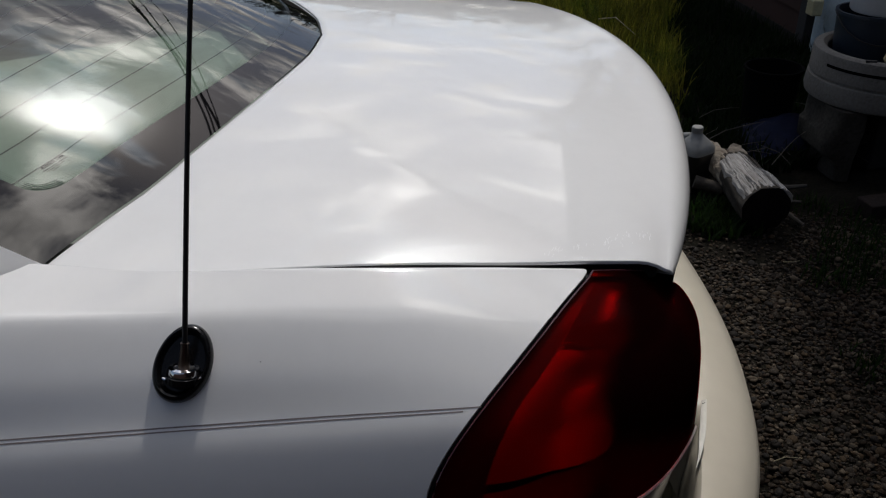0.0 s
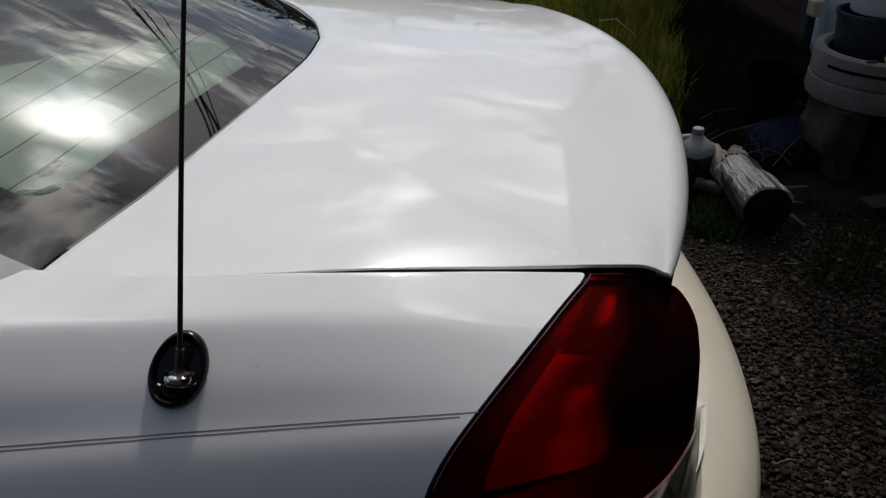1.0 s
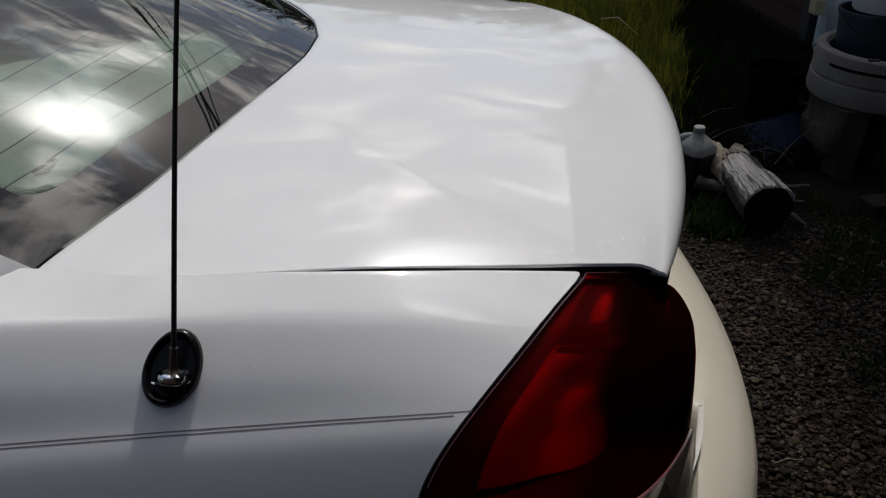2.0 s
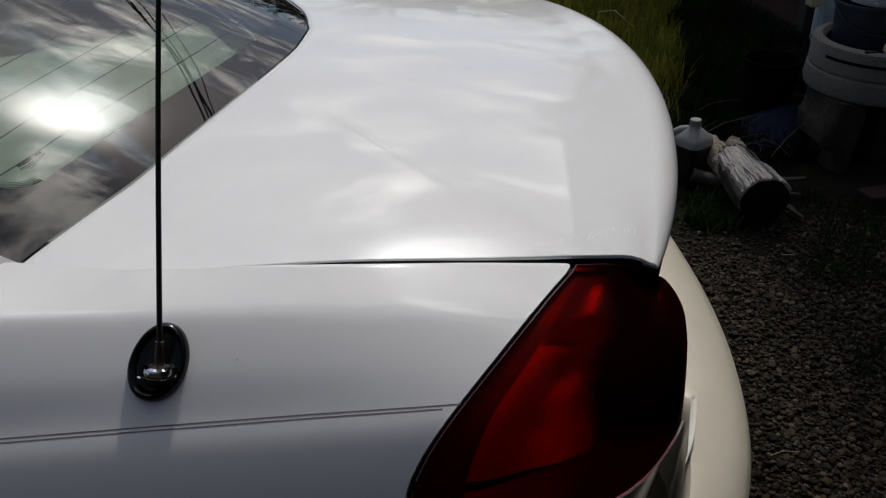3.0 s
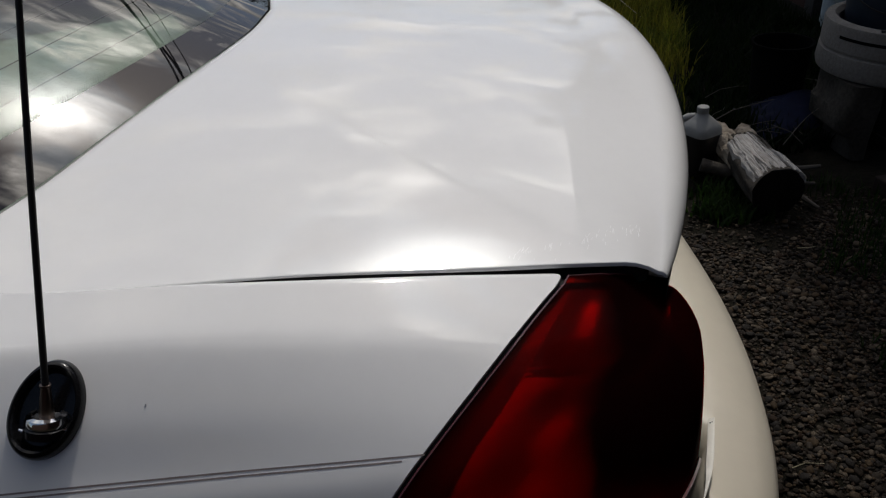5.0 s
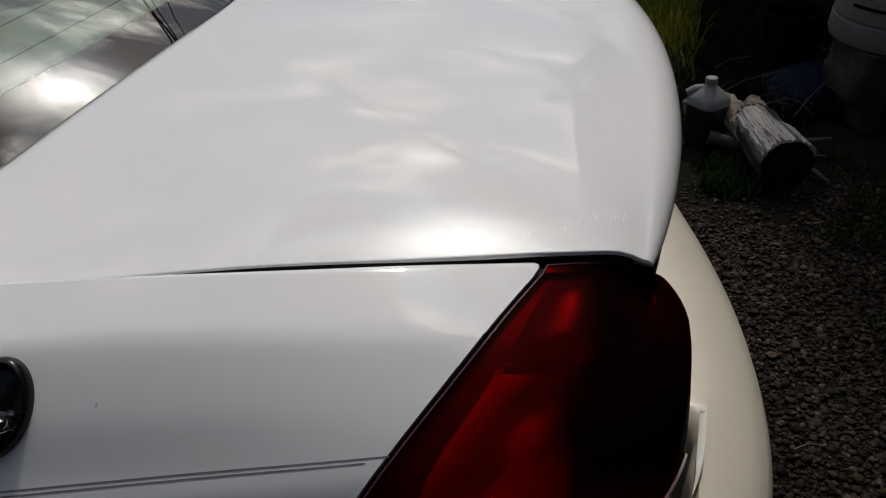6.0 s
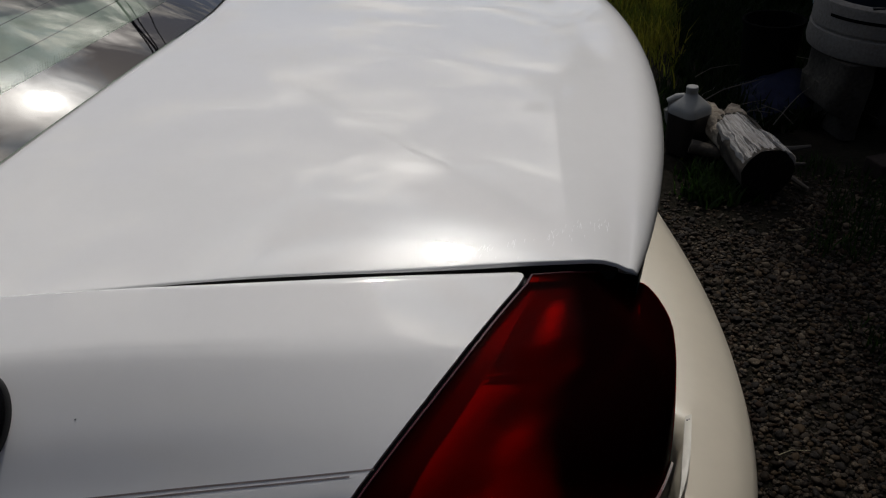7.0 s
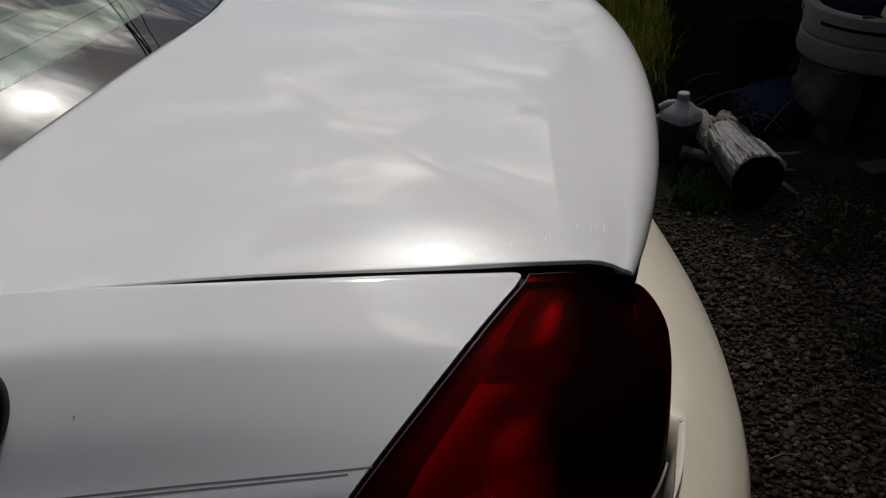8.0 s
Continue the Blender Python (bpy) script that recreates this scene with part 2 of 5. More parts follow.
def gravel_mat():
    """River stones: each its own grey, bluish, brown or tan, finely mottled."""
    m = mat("dark_river_gravel", (0.040, 0.033, 0.026), rough=0.75, spec=0.12, var=0.35, scale=40, bump=0.0008, bump_scale=260)
    nt = m.node_tree
    N, L = nt.nodes.new, nt.links.new
    geo, ramp, mul = N("ShaderNodeNewGeometry"), N("ShaderNodeValToRGB"), N("ShaderNodeMix")
    cr = ramp.color_ramp
    cr.interpolation = "CONSTANT"
    cr.elements[0].color, cr.elements[1].position, cr.elements[1].color = (0.40, 0.33, 0.26, 1), 0.14, (0.95, 0.90, 0.85, 1)
    for p, c in ((0.34, (0.55, 0.56, 0.60)), (0.52, (1.35, 1.10, 0.80)), (0.66, (0.75, 0.55, 0.42)), (0.80, (1.6, 1.52, 1.4)), (0.93, (2.6, 2.45, 2.2))):
        cr.elements.new(p).color = (*c, 1)
    mul.data_type, mul.blend_type = "RGBA", "MULTIPLY"
    mul.inputs["Factor"].default_value = 1.0
    b = nt.nodes["Principled BSDF"]
    base = b.inputs["Base Color"].links[0].from_socket
    L(geo.outputs["Random Per Island"], ramp.inputs[0]); L(base, mul.inputs["A"]); L(ramp.outputs[0], mul.inputs["B"])
    L(mul.outputs["Result"], b.inputs["Base Color"])
    return m


M_GRAVEL = gravel_mat()
M_SOIL = mat("gravelly_soil", (0.018, 0.015, 0.011), rough=0.95, spec=0.05, scale=7, bump=0.012, bump_scale=45, color2=(0.006, 0.006, 0.004))
def leaf_mat(name, c1, c2, scale):
    """Thin leaves: half of the light goes through them."""
    m = mat(name, c1, rough=0.7, spec=0.15, island=0.45, scale=scale, color2=c2)
    nt = m.node_tree
    b, out = nt.nodes["Principled BSDF"], nt.nodes["Material Output"]
    tl, mx = nt.nodes.new("ShaderNodeBsdfTranslucent"), nt.nodes.new("ShaderNodeMixShader")
    nt.links.new(b.inputs["Base Color"].links[0].from_socket, tl.inputs["Color"])
    mx.inputs[0].default_value = 0.5
    nt.links.new(b.outputs[0], mx.inputs[1]); nt.links.new(tl.outputs[0], mx.inputs[2])
    nt.links.new(mx.outputs[0], out.inputs[0])
    return m


M_GRASS = leaf_mat("grass_blades", (0.036, 0.072, 0.006), (0.18, 0.150, 0.020), 2.4)
# leaves coloured near black to stand for shade beside the house
M_SHADE = leaf_mat("shade_dark_leaves", (0.0045, 0.012, 0.0025), (0.008, 0.014, 0.003), 8)
M_WEED = leaf_mat("weed_leaves", (0.010, 0.026, 0.005), (0.018, 0.034, 0.007), 20)
M_LEAF = leaf_mat("dark_tree_leaves", (0.030, 0.045, 0.016), (0.05, 0.055, 0.025), 3)
M_WOOD = mat("weathered_grey_wood", (0.62, 0.59, 0.55), rough=0.9, spec=0.1, scale=9, bump=0.002, bump_scale=40, color2=(0.20, 0.175, 0.15), stretch=(9, 0.7, 9))
M_BARK = mat("pale_brown_bark", (0.42, 0.365, 0.29), rough=0.95, spec=0.1, scale=14, bump=0.010, bump_scale=34, color2=(0.15, 0.12, 0.09))
M_STUB = mat("grey_brown_branch_bark", (0.085, 0.075, 0.064), rough=0.9, spec=0.1, scale=16, bump=0.004, bump_scale=50, color2=(0.04, 0.034, 0.028))
M_LOGEND = mat("shade_dark_end_grain", (0.014, 0.012, 0.011), rough=0.95, spec=0.1, var=0.5, bump=0.003, bump_scale=60)
M_JUG = mat("milky_plastic", (0.24, 0.24, 0.23), rough=0.4, var=0.1, scale=15)
M_JUGLOW = mat("dark_jug_plastic", (0.015, 0.013, 0.013), rough=0.3, var=0.3)
M_CONCRETE = mat("weathered_grey_concrete", (0.185, 0.173, 0.158), rough=0.85, spec=0.3, scale=4, bump=0.003, bump_scale=90, color2=(0.11, 0.10, 0.088))
M_BLOCK = mat("dark_concrete", (0.058, 0.052, 0.045), rough=0.9, spec=0.1, scale=7, bump=0.004, bump_scale=70, color2=(0.024, 0.022, 0.018))
M_PIER = mat("black_concrete", (0.03, 0.028, 0.025), rough=0.95, spec=0.1, scale=7, bump=0.004, bump_scale=70, color2=(0.015, 0.014, 0.012))
M_BUCKET = mat("dark_blue_plastic", (0.018, 0.028, 0.045), rough=0.45, var=0.25)
M_WBUCKET = mat("white_bucket_plastic", (0.62, 0.62, 0.63), rough=0.4, var=0.12)
M_BEIGE = mat("yellowed_plastic", (0.52, 0.42, 0.22), rough=0.42, var=0.25, scale=9)
M_BEIGEHI = mat("yellowed_cap_plastic", (0.45, 0.38, 0.22), rough=0.5, var=0.2)
M_SIDING = mat("brown_house_siding", (0.040, 0.019, 0.015), rough=0.8, spec=0.2, scale=5, bump=0.001, bump_scale=80, color2=(0.032, 0.017, 0.013), obj_random=0.15)
M_DARKTRIM = mat("dark_corner_trim", (0.02, 0.018, 0.018), rough=0.7, var=0.3)
M_ROOF = mat("roof_shingles", (0.06, 0.058, 0.055), rough=0.9, var=0.3)
M_METER = mat("grey_blue_utility_paint", (0.48, 0.55, 0.58), rough=0.5, metal=0.1, var=0.25, scale=9)
M_TANBOX = mat("tan_plastic_box", (0.42, 0.37, 0.22), rough=0.6, var=0.25)
M_PAIL = mat("matt_black_plastic", (0.004, 0.004, 0.004), rough=0.95, spec=0.02)
M_TARP = mat("blue_tarp", (0.005, 0.008, 0.030), rough=0.85, spec=0.2, var=0.4, scale=14)
M_TWIG = mat("dry_twigs", (0.065, 0.055, 0.045), rough=0.85, var=0.4, scale=30)
M_STRAW = mat("pale_straw", (0.36, 0.31, 0.19), rough=0.7, var=0.2, scale=30)
M_TREE = mat("bare_tree_bark", (0.06, 0.05, 0.045), rough=0.9, var=0.3)
M_CABLE = mat("black_cable", (0.012, 0.012, 0.012), rough=0.6)
M_CLAYBRICK = mat("old_brick", (0.022, 0.017, 0.015), rough=0.95, spec=0.08, scale=12, bump=0.002, bump_scale=80, var=0.4, obj_random=0.3)


# ---- mesh helpers ----
def mesh_of(name, verts, faces, material, smooth=True):
    me = bpy.data.meshes.new(name)
    me.from_pydata([tuple(v) for v in verts], [], [tuple(f) for f in faces])
    me.update()
    if smooth:
        me.polygons.foreach_set("use_smooth", [True] * len(me.polygons))
    if material:
        me.materials.append(material)
    return me


def part(name, geo, material, parent=None, label="", smooth=True):
    """One mesh object: geo is (verts, faces) or a bmesh. With a parent it is that thing's part."""
    if isinstance(geo, bmesh.types.BMesh):
        me = bpy.data.meshes.new(name)
        geo.to_mesh(me)
        geo.free()
        if smooth:
            me.polygons.foreach_set("use_smooth", [True] * len(me.polygons))
        me.materials.append(material)
    else:
        me = mesh_of(name, geo[0], geo[1], material, smooth)
    if smooth and len(me.polygons) < 20000:
        me.set_sharp_from_angle(angle=radians(38))
    ob = new(name, me)
    if parent:
        ob.parent = parent
    if label:
        ob["label"] = label
    return ob


def empty(name, at=(0, 0, 0)):
    ob = new(name)
    ob.location = at
    return ob


def local(ob_empty, verts):
    o = Vector(ob_empty.location)
    return [Vector(v) - o for v in verts]


def grid(rows, closed_u=False, closed_v=False):
    """Verts and quads of a lattice of points: rows[i][j]."""
    nr, nc = len(rows), len(rows[0])
    verts = [p for r in rows for p in r]
    faces = []
    for i in range(nr if closed_u else nr - 1):
        for j in range(nc if closed_v else nc - 1):
            a, b = i, (i + 1) % nr
            c, d = j, (j + 1) % nc
            faces.append((a * nc + c, a * nc + d, b * nc + d, b * nc + c))
    return verts, faces


def join(*geos):
    verts, faces = [], []
    for v, f in geos:
        k = len(verts)
        verts += list(v)
        faces += [tuple(i + k for i in q) for q in f]
    return verts, faces


def outward(geo, centre):
    """The same faces, all turned away from centre."""
    v, f = geo
    c = Vector(centre)
    q = f[len(f) // 2 + 3]
    a, b, d = Vector(v[q[0]]), Vector(v[q[1]]), Vector(v[q[2]])
    n = (b - a).cross(d - a)
    return (v, f) if n.dot(a - c) > 0 else (v, [tuple(reversed(k)) for k in f])


def lathe(profile, segs=40, axis_at=(0, 0, 0)):
    """A turned form about z: profile of (radius, z)."""
    rows = []
    for r, z in profile:
        rows.append([Vector((axis_at[0] + r * math.cos(2 * math.pi * k / segs), axis_at[1] + r * math.sin(2 * math.pi * k / segs), axis_at[2] + z)) for k in range(segs)])
    return grid(rows, closed_v=True)


def tube(points, radii, segs=10, caps=True):
    pts = [Vector(p) for p in points]
    if not isinstance(radii, (list, tuple)):
        radii = [radii] * len(pts)
    rows, up = [], Vector((0.13, 0.21, 0.97))
    for i, p in enumerate(pts):
        t = (pts[min(i + 1, len(pts) - 1)] - pts[max(i - 1, 0)]).normalized()
        if abs(t.dot(up)) > 0.95:
            up = Vector((1, 0.1, 0.05))
        a = t.cross(up).normalized()
        b = t.cross(a).normalized()
        rows.append([p + (a * math.cos(2 * math.pi * k / segs) + b * math.sin(2 * math.pi * k / segs)) * radii[i] for k in range(segs)])
    v, f = grid(rows, closed_v=True)
    if caps:
        n = len(rows)
        f = f + [tuple(range(segs - 1, -1, -1)), tuple((n - 1) * segs + k for k in range(segs))]
    return v, f


def box(x0, x1, y0, y1, z0, z1, bevel=0.0):
    bm = bmesh.new()
    bmesh.ops.create_cube(bm, size=1.0, matrix=Matrix.LocRotScale(((x0 + x1) / 2, (y0 + y1) / 2, (z0 + z1) / 2), None, (x1 - x0, y1 - y0, z1 - z0)))
    if bevel:
        bmesh.ops.bevel(bm, geom=bm.edges[:], offset=bevel, segments=2, affect="EDGES", profile=0.5)
    return bm


def spline(xs, ys, x):
    """A smooth curve through a few points (monotone cubic)."""
    if x <= xs[0]:
        return ys[0]
    if x >= xs[-1]:
        return ys[-1]
    n = len(xs)
    d = [(ys[i + 1] - ys[i]) / (xs[i + 1] - xs[i]) for i in range(n - 1)]
    m = [d[0]] + [0.0 if d[i - 1] * d[i] <= 0 else 2 * d[i - 1] * d[i] / (d[i - 1] + d[i]) for i in range(1, n - 1)] + [d[-1]]
    i = max(k for k in range(n - 1) if xs[k] <= x)
    h = xs[i + 1] - xs[i]
    t = (x - xs[i]) / h
    return (ys[i] * (2 * t ** 3 - 3 * t ** 2 + 1) + h * m[i] * (t ** 3 - 2 * t ** 2 + t) + ys[i + 1] * (-2 * t ** 3 + 3 * t ** 2) + h * m[i + 1] * (t ** 3 - t ** 2))


def bend(xs, ys):
    """A flowing curve through a few points, its curvature continuous (natural cubic)."""
    n = len(xs)
    h = [xs[i + 1] - xs[i] for i in range(n - 1)]
    a, b = np.eye(n), np.zeros(n)
    for i in range(1, n - 1):
        a[i, i - 1:i + 2] = h[i - 1], 2 * (h[i - 1] + h[i]), h[i]
        b[i] = 6 * ((ys[i + 1] - ys[i]) / h[i] - (ys[i] - ys[i - 1]) / h[i - 1])
    m = np.linalg.solve(a, b).tolist()

    def at(x):
        x = min(max(x, xs[0]), xs[-1])
        i = max(k for k in range(n - 1) if xs[k] <= x)
        p, q, w = xs[i + 1] - x, x - xs[i], h[i]
        return (m[i] * p ** 3 + m[i + 1] * q ** 3) / (6 * w) + (ys[i] / w - m[i] * w / 6) * p + (ys[i + 1] / w - m[i + 1] * w / 6) * q
    return at


# ---- the ground ----
def ground_height(x, y):
    return 0.012 * noise.noise(Vector((x * 0.9, y * 0.9, 0.3)))


def build_ground():
    near = [-6 + 0.25 * i for i in range(49)]
    xs = [-4000, -600, -120, -40, -14] + near + [14, 40, 120, 600, 4000]
    ys = [-4000, -600, -120, -40, -14] + [-6 + 0.25 * i for i in range(69)] + [20, 40, 120, 600, 4000]
    rows = [[Vector((x, y, ground_height(x, y) - 0.012 if abs(x) < 7 and abs(y) < 14 else -0.012)) for x in xs] for y in ys]
    ob = part("ground", grid(rows), M_SOIL)
    tagged(ob, "dark gravelly soil of the yard under the car", "ground", kind="structure")


build_ground()

# ---- the car: its lines ----
YC = 1.81                      # the car's middle line
CAR = empty("car", (-1.9, YC, 0.0))
tagged(CAR, "white four-door sedan with an oval rear window parked on gravel", "car")
X0 = -0.10                     # where the flank begins to turn round the rear corner
LV_D = (0.668, 0.737, 0.749, 0.791, 0.828, 0.866, 0.889, 0.897, 0.897, 0.880, 0.850)
LV_Z = (1.002, 0.9862, 0.9828, 0.965, 0.947, 0.889, 0.795, 0.683, 0.560, 0.400, 0.270)
LV_W = (1.0, 1.05, 1.08, 0.68, 0.12, 0.0, 0.0, 0.0, 0.0, 0.0, 0.0)
LV_X = (0.260, 0.264, 0.268, 0.291, 0.326, 0.362, 0.368, 0.356, 0.350, 0.35, 0.34)
LV_N = (12.0, 9.5, 9.0, 6.6, 4.9, 4.2, 3.9, 3.6, 3.5, 3.4, 3.4)
LV_U = tuple(range(11))


def shoulder_z(x):
    """How far the shoulder stands above its height at the tail."""
    return spline((-4.3, -3.4, -2.9, -1.2, -0.45, -0.30, -0.15, 0.0, 0.10, 0.17, 0.4), (-0.20, -0.06, 0.03, 0.066, 0.0555, 0.0476, 0.0350, 0.0175, 0.0068, 0.0, -0.028), x)


SWELL = bend((-0.46, -0.38, -0.30, -0.20, -0.10, 0.0, 0.08, 0.16, 0.4), (0.0, 0.008, 0.023, 0.0265, 0.0235, 0.0140, 0.0055, 0.0, 0.0))
RISE = bend((-0.40, -0.30, -0.2, -0.1, 0.0, 0.1, 0.17, 0.24, 0.4), (0.0, 0.0006, 0.0050, 0.0090, 0.0094, 0.0058, 0.0022, 0.0, 0.0))


def seam_swell(x):
    """How far the lid's gap stands out from its place at the tail."""
    return SWELL(x)


def shoulder_rise(x):
    """How much fuller the shoulder stands beside the gap, in the middle of its length."""
    return RISE(x)


def level(u):
    return [spline(LV_U, k, u) for k in (LV_D, LV_Z, LV_W, LV_X, LV_N)]


def flank(u, x, side=-1):
    """A point of the flank at level u and length x ahead of the rear corner; side -1 near, 1 far."""
    d, z, w, xr, n = level(u)
    grow = spline((-4.2, -3.95, -3.6, -2.5, -1.2, -0.5, -0.1), (-0.16, -0.06, -0.01, 0.02, 0.03, 0.005, 0.0), x)
    if x > X0:
        t = min(1.0, (x - X0) / (xr - X0))
        d = d * (1 - t ** n) ** (1 / n)
    d += seam_swell(x) * spline((0, 1, 2), (1.0, 0.25, 0.0), u)
    sink = 0.0020 * min(1.0, max(0.0, (x + 0.18) / 0.20)) * max(0.0, 1 - u / 0.09) ** 2
    up = shoulder_rise(x) * spline((0, 1, 2, 3, 4), (1.0, 0.85, 0.80, 0.45, 0.0), u)
    return Vector((x, YC + side * (d + grow + 0.3 * up), z + w * shoulder_z(x) - sink + up))


def corner(u, th, side=-1):
    """A point of the rear corner at level u; th runs from 0 at the flank to 90 degrees at the car's middle line."""
    d, z, w, xr, n = level(u)
    c, s = max(0.0, math.cos(radians(th))), math.sin(radians(th))
    x = X0 + (xr - X0) * s ** (2 / n)
    up = shoulder_rise(x) * spline((0, 1, 2, 3, 4), (1.0, 0.85, 0.80, 0.45, 0.0), u)
    return Vector((x, YC + side * (d * c ** (2 / n) + 0.3 * up), z + w * shoulder_z(x) + up))


def th_of_x(u, x):
    d, z, w, xr, n = level(u)
    return math.degrees(math.asin(min(1.0, max(0.0, (x - X0) / (xr - X0)) ** (n / 2))))


def th_of_d(u, dd):
    d, z, w, xr, n = level(u)
    return math.degrees(math.acos(min(1.0, (dd / d) ** (n / 2))))


def lamp_front(u):
    """x of the lamp's leading edge."""
    return spline((0, 0.05, 0.1, 0.15, 0.2, 0.3, 0.4, 0.5, 0.65, 0.8, 1, 1.5, 2, 2.15, 2.3, 2.5, 2.75, 3, 3.25, 3.5, 3.75, 4, 4.25, 4.5, 4.75, 5, 5.3, 5.6, 6.2, 7),
                  (0.1749, 0.174, 0.172, 0.1696, 0.167, 0.1598, 0.1523, 0.1453, 0.1357, 0.1281, 0.1219, 0.117, 0.1123, 0.1089, 0.1038, 0.0951, 0.0828, 0.0714, 0.0612, 0.0511, 0.0406, 0.0295, 0.0167, 0.0021, -0.0112, -0.0208, -0.026, -0.0284, -0.0315, -0.0355), u)


def glass_x(d):
    """The rear window's lower edge."""
    return spline((0.0, 0.10, 0.20, 0.337, 0.45, 0.533, 0.60, 0.66, 0.672), (-0.148, -0.160, -0.188, -0.238, -0.285, -0.322, -0.362, -0.3965, -0.4025), abs(d))


def rear_x(d):
    return 0.447 - 0.375 * d * d


LID_SPINE = bend((-0.45, -0.25, 0.0, 0.20, 0.34), (1.0590, 1.0482, 1.0275, 1.0085, 0.9965))
LID_CROWN = bend((-0.5, -0.15, 0.12, 0.42), (0.053, 0.060, 0.061, 0.048))


def lid_z(x, d):
    crown = LID_CROWN(x)
    droop = 0.024 * min(1.0, max(0.0, (x - 0.235) / 0.05)) ** 2 * (abs(d) / 0.672) ** 10
    hollow = -0.0020 - 0.0040 * math.exp(-((x - 0.03) / 0.14) ** 2)
    lift = 0.0040 * math.exp(-((x + 0.08) / 0.16) ** 2)
    power = 2 * crown / (crown - lift)
    return LID_SPINE(x) + lift + hollow * (abs(d) / 0.672) ** 5 + (crown - lift) * (1 - (abs(d) / 0.672) ** power) - droop


def build_lid():
    rows, nd, na = [], 56, 60
    ds = [0.672 * math.sin(math.pi / 2 * (-1 + 2 * k / nd)) for k in range(nd + 1)]
    for d in ds:
        r = 0.046 * (1 - 0.80 * (abs(d) / 0.672) ** 4)
        xg, xr = glass_x(d) + 0.004, rear_x(d)
        xe = xr - r
        line = [Vector((xg - 0.004, YC + d, lid_z(xg, d) - 0.02)), Vector((xg, YC + d, lid_z(xg, d) - 0.002))]
        line += [Vector((xg + 0.003 + (xe - xg - 0.003) * k / na, YC + d, lid_z(xg + 0.003 + (xe - xg - 0.003) * k / na, d))) for k in range(na + 1)]
        ze = lid_z(xe, d)
        for k in range(1, 11):
            a = math.pi / 2 * k / 10
            line.append(Vector((xe + r * math.sin(a), YC + d, ze - 0.05 * (xr - xe) * k / 10 - r * (1 - math.cos(a)))))
        zr = line[-1].z
        for k in range(1, 5):
            nearness = (abs(d) / 0.672) ** 6
            line.append(Vector((xr - 0.012 * k * (1 - 0.7 * nearness), YC + d * (1 - 0.03 * k * (1 - 0.8 * nearness)), zr - 0.045 * k * (1 - 0.97 * (abs(d) / 0.672) ** 2.5))))
        out = (abs(d) / 0.672) ** 6 * (1 if d > 0 else -1)
        rows.append([Vector((p.x, p.y + out * (seam_swell(p.x) - 0.0002 - 0.011 * min(1, max(0, (p.x + 0.26) / 0.43)) - 0.0012 - 0.0090 * math.exp(-((p.x + 0.055) / 0.13) ** 2)), p.z)) for p in line])

    def flange(line, sgn):
        """The lid's turned-down side edge."""
        out = []
        keen = [min(1.0, max(0.0, (p.x + 0.32) / 0.20)) for p in line]
        for (dy, dz), (cy, cz) in zip(((0.0006, -0.0003), (0.0010, -0.0010), (0.0008, -0.0024), (-0.003, -0.0032), (-0.022, -0.006)),
                                      ((0.001, -0.0004), (0.004, -0.0022), (0.008, -0.006), (0.010, -0.012), (0.010, -0.020))):
            hem = -0.0020 if dy < 0.00095 and dz < -0.002 else 0.0            # deeper towards the lamp
            out.append([p + Vector((0, sgn * (cy + (dy - cy) * k), cz + (dz - cz) * k + hem * min(1.0, max(0.0, (p.x - 0.02) / 0.12)))) for p, k in zip(line, keen)])
        for r in out:
            for i in range(na + 8, len(line)):
                r[i] = line[i].lerp(r[i], max(0.0, 1 - (i - na - 7) / 4))
        return out

    near, far = flange(rows[0], -1), flange(rows[-1], 1)
    rows = near[::-1] + rows + far
    v, f = grid(rows)
    f = [tuple(reversed(q)) for q in f]
    part("boot_lid", (local(CAR, v), f), M_PAINT, CAR, "white painted boot lid reflecting the clouded sky")


def levels(a, b, n):
    return [a + (b - a) * k / n for k in range(n + 1)]


def build_flank(side):
    """Quarter panel, doors and wing in one shell from the nose to the lamp."""
    us = levels(0, 0.12, 6)[:-1] + levels(0.12, 1, 8)[:-1] + levels(1, 2, 4)[:-1] + levels(2, 7, 40)[:-1] + levels(7, 10, 8)
    rows = []
    for u in us:
        xf = lamp_front(min(u, 7)) - 0.006 * max(0.0, 1 - u / 0.12) ** 2
        xs = [-4.2 + 0.2 * k for k in range(19)] + [-0.55 + (xf + 0.55) * k / 60 for k in range(61)]
        row = [flank(u, x, side) for x in xs]
        rows.append(row)
    # the upper edge turns down into the gutter
    top = rows[0]
    e1 = [p + Vector((0, -side * 0.003, -0.0015)) for p in top]
    e2 = [p + Vector((0, -side * 0.0045, -0.005)) for p in top]
    e3 = [p + Vector((0, -side * 0.006, -0.045)) for p in top]
    # the edge at the lamp turns inwards
    rows = [e3, e2, e1] + rows
    for r in rows:
        last = r[-1]
        r.append(last + Vector((0.0012, -side * 0.002, -0.003)))
        r.append(last + Vector((0.001, -side * 0.030, -0.022)))
    v, f = grid(rows)
    if side > 0:
        f = [tuple(reversed(q)) for q in f]
    part("quarter_panel", (local(CAR, v), f), M_PAINT, CAR, "white painted side panel, slightly dusty")


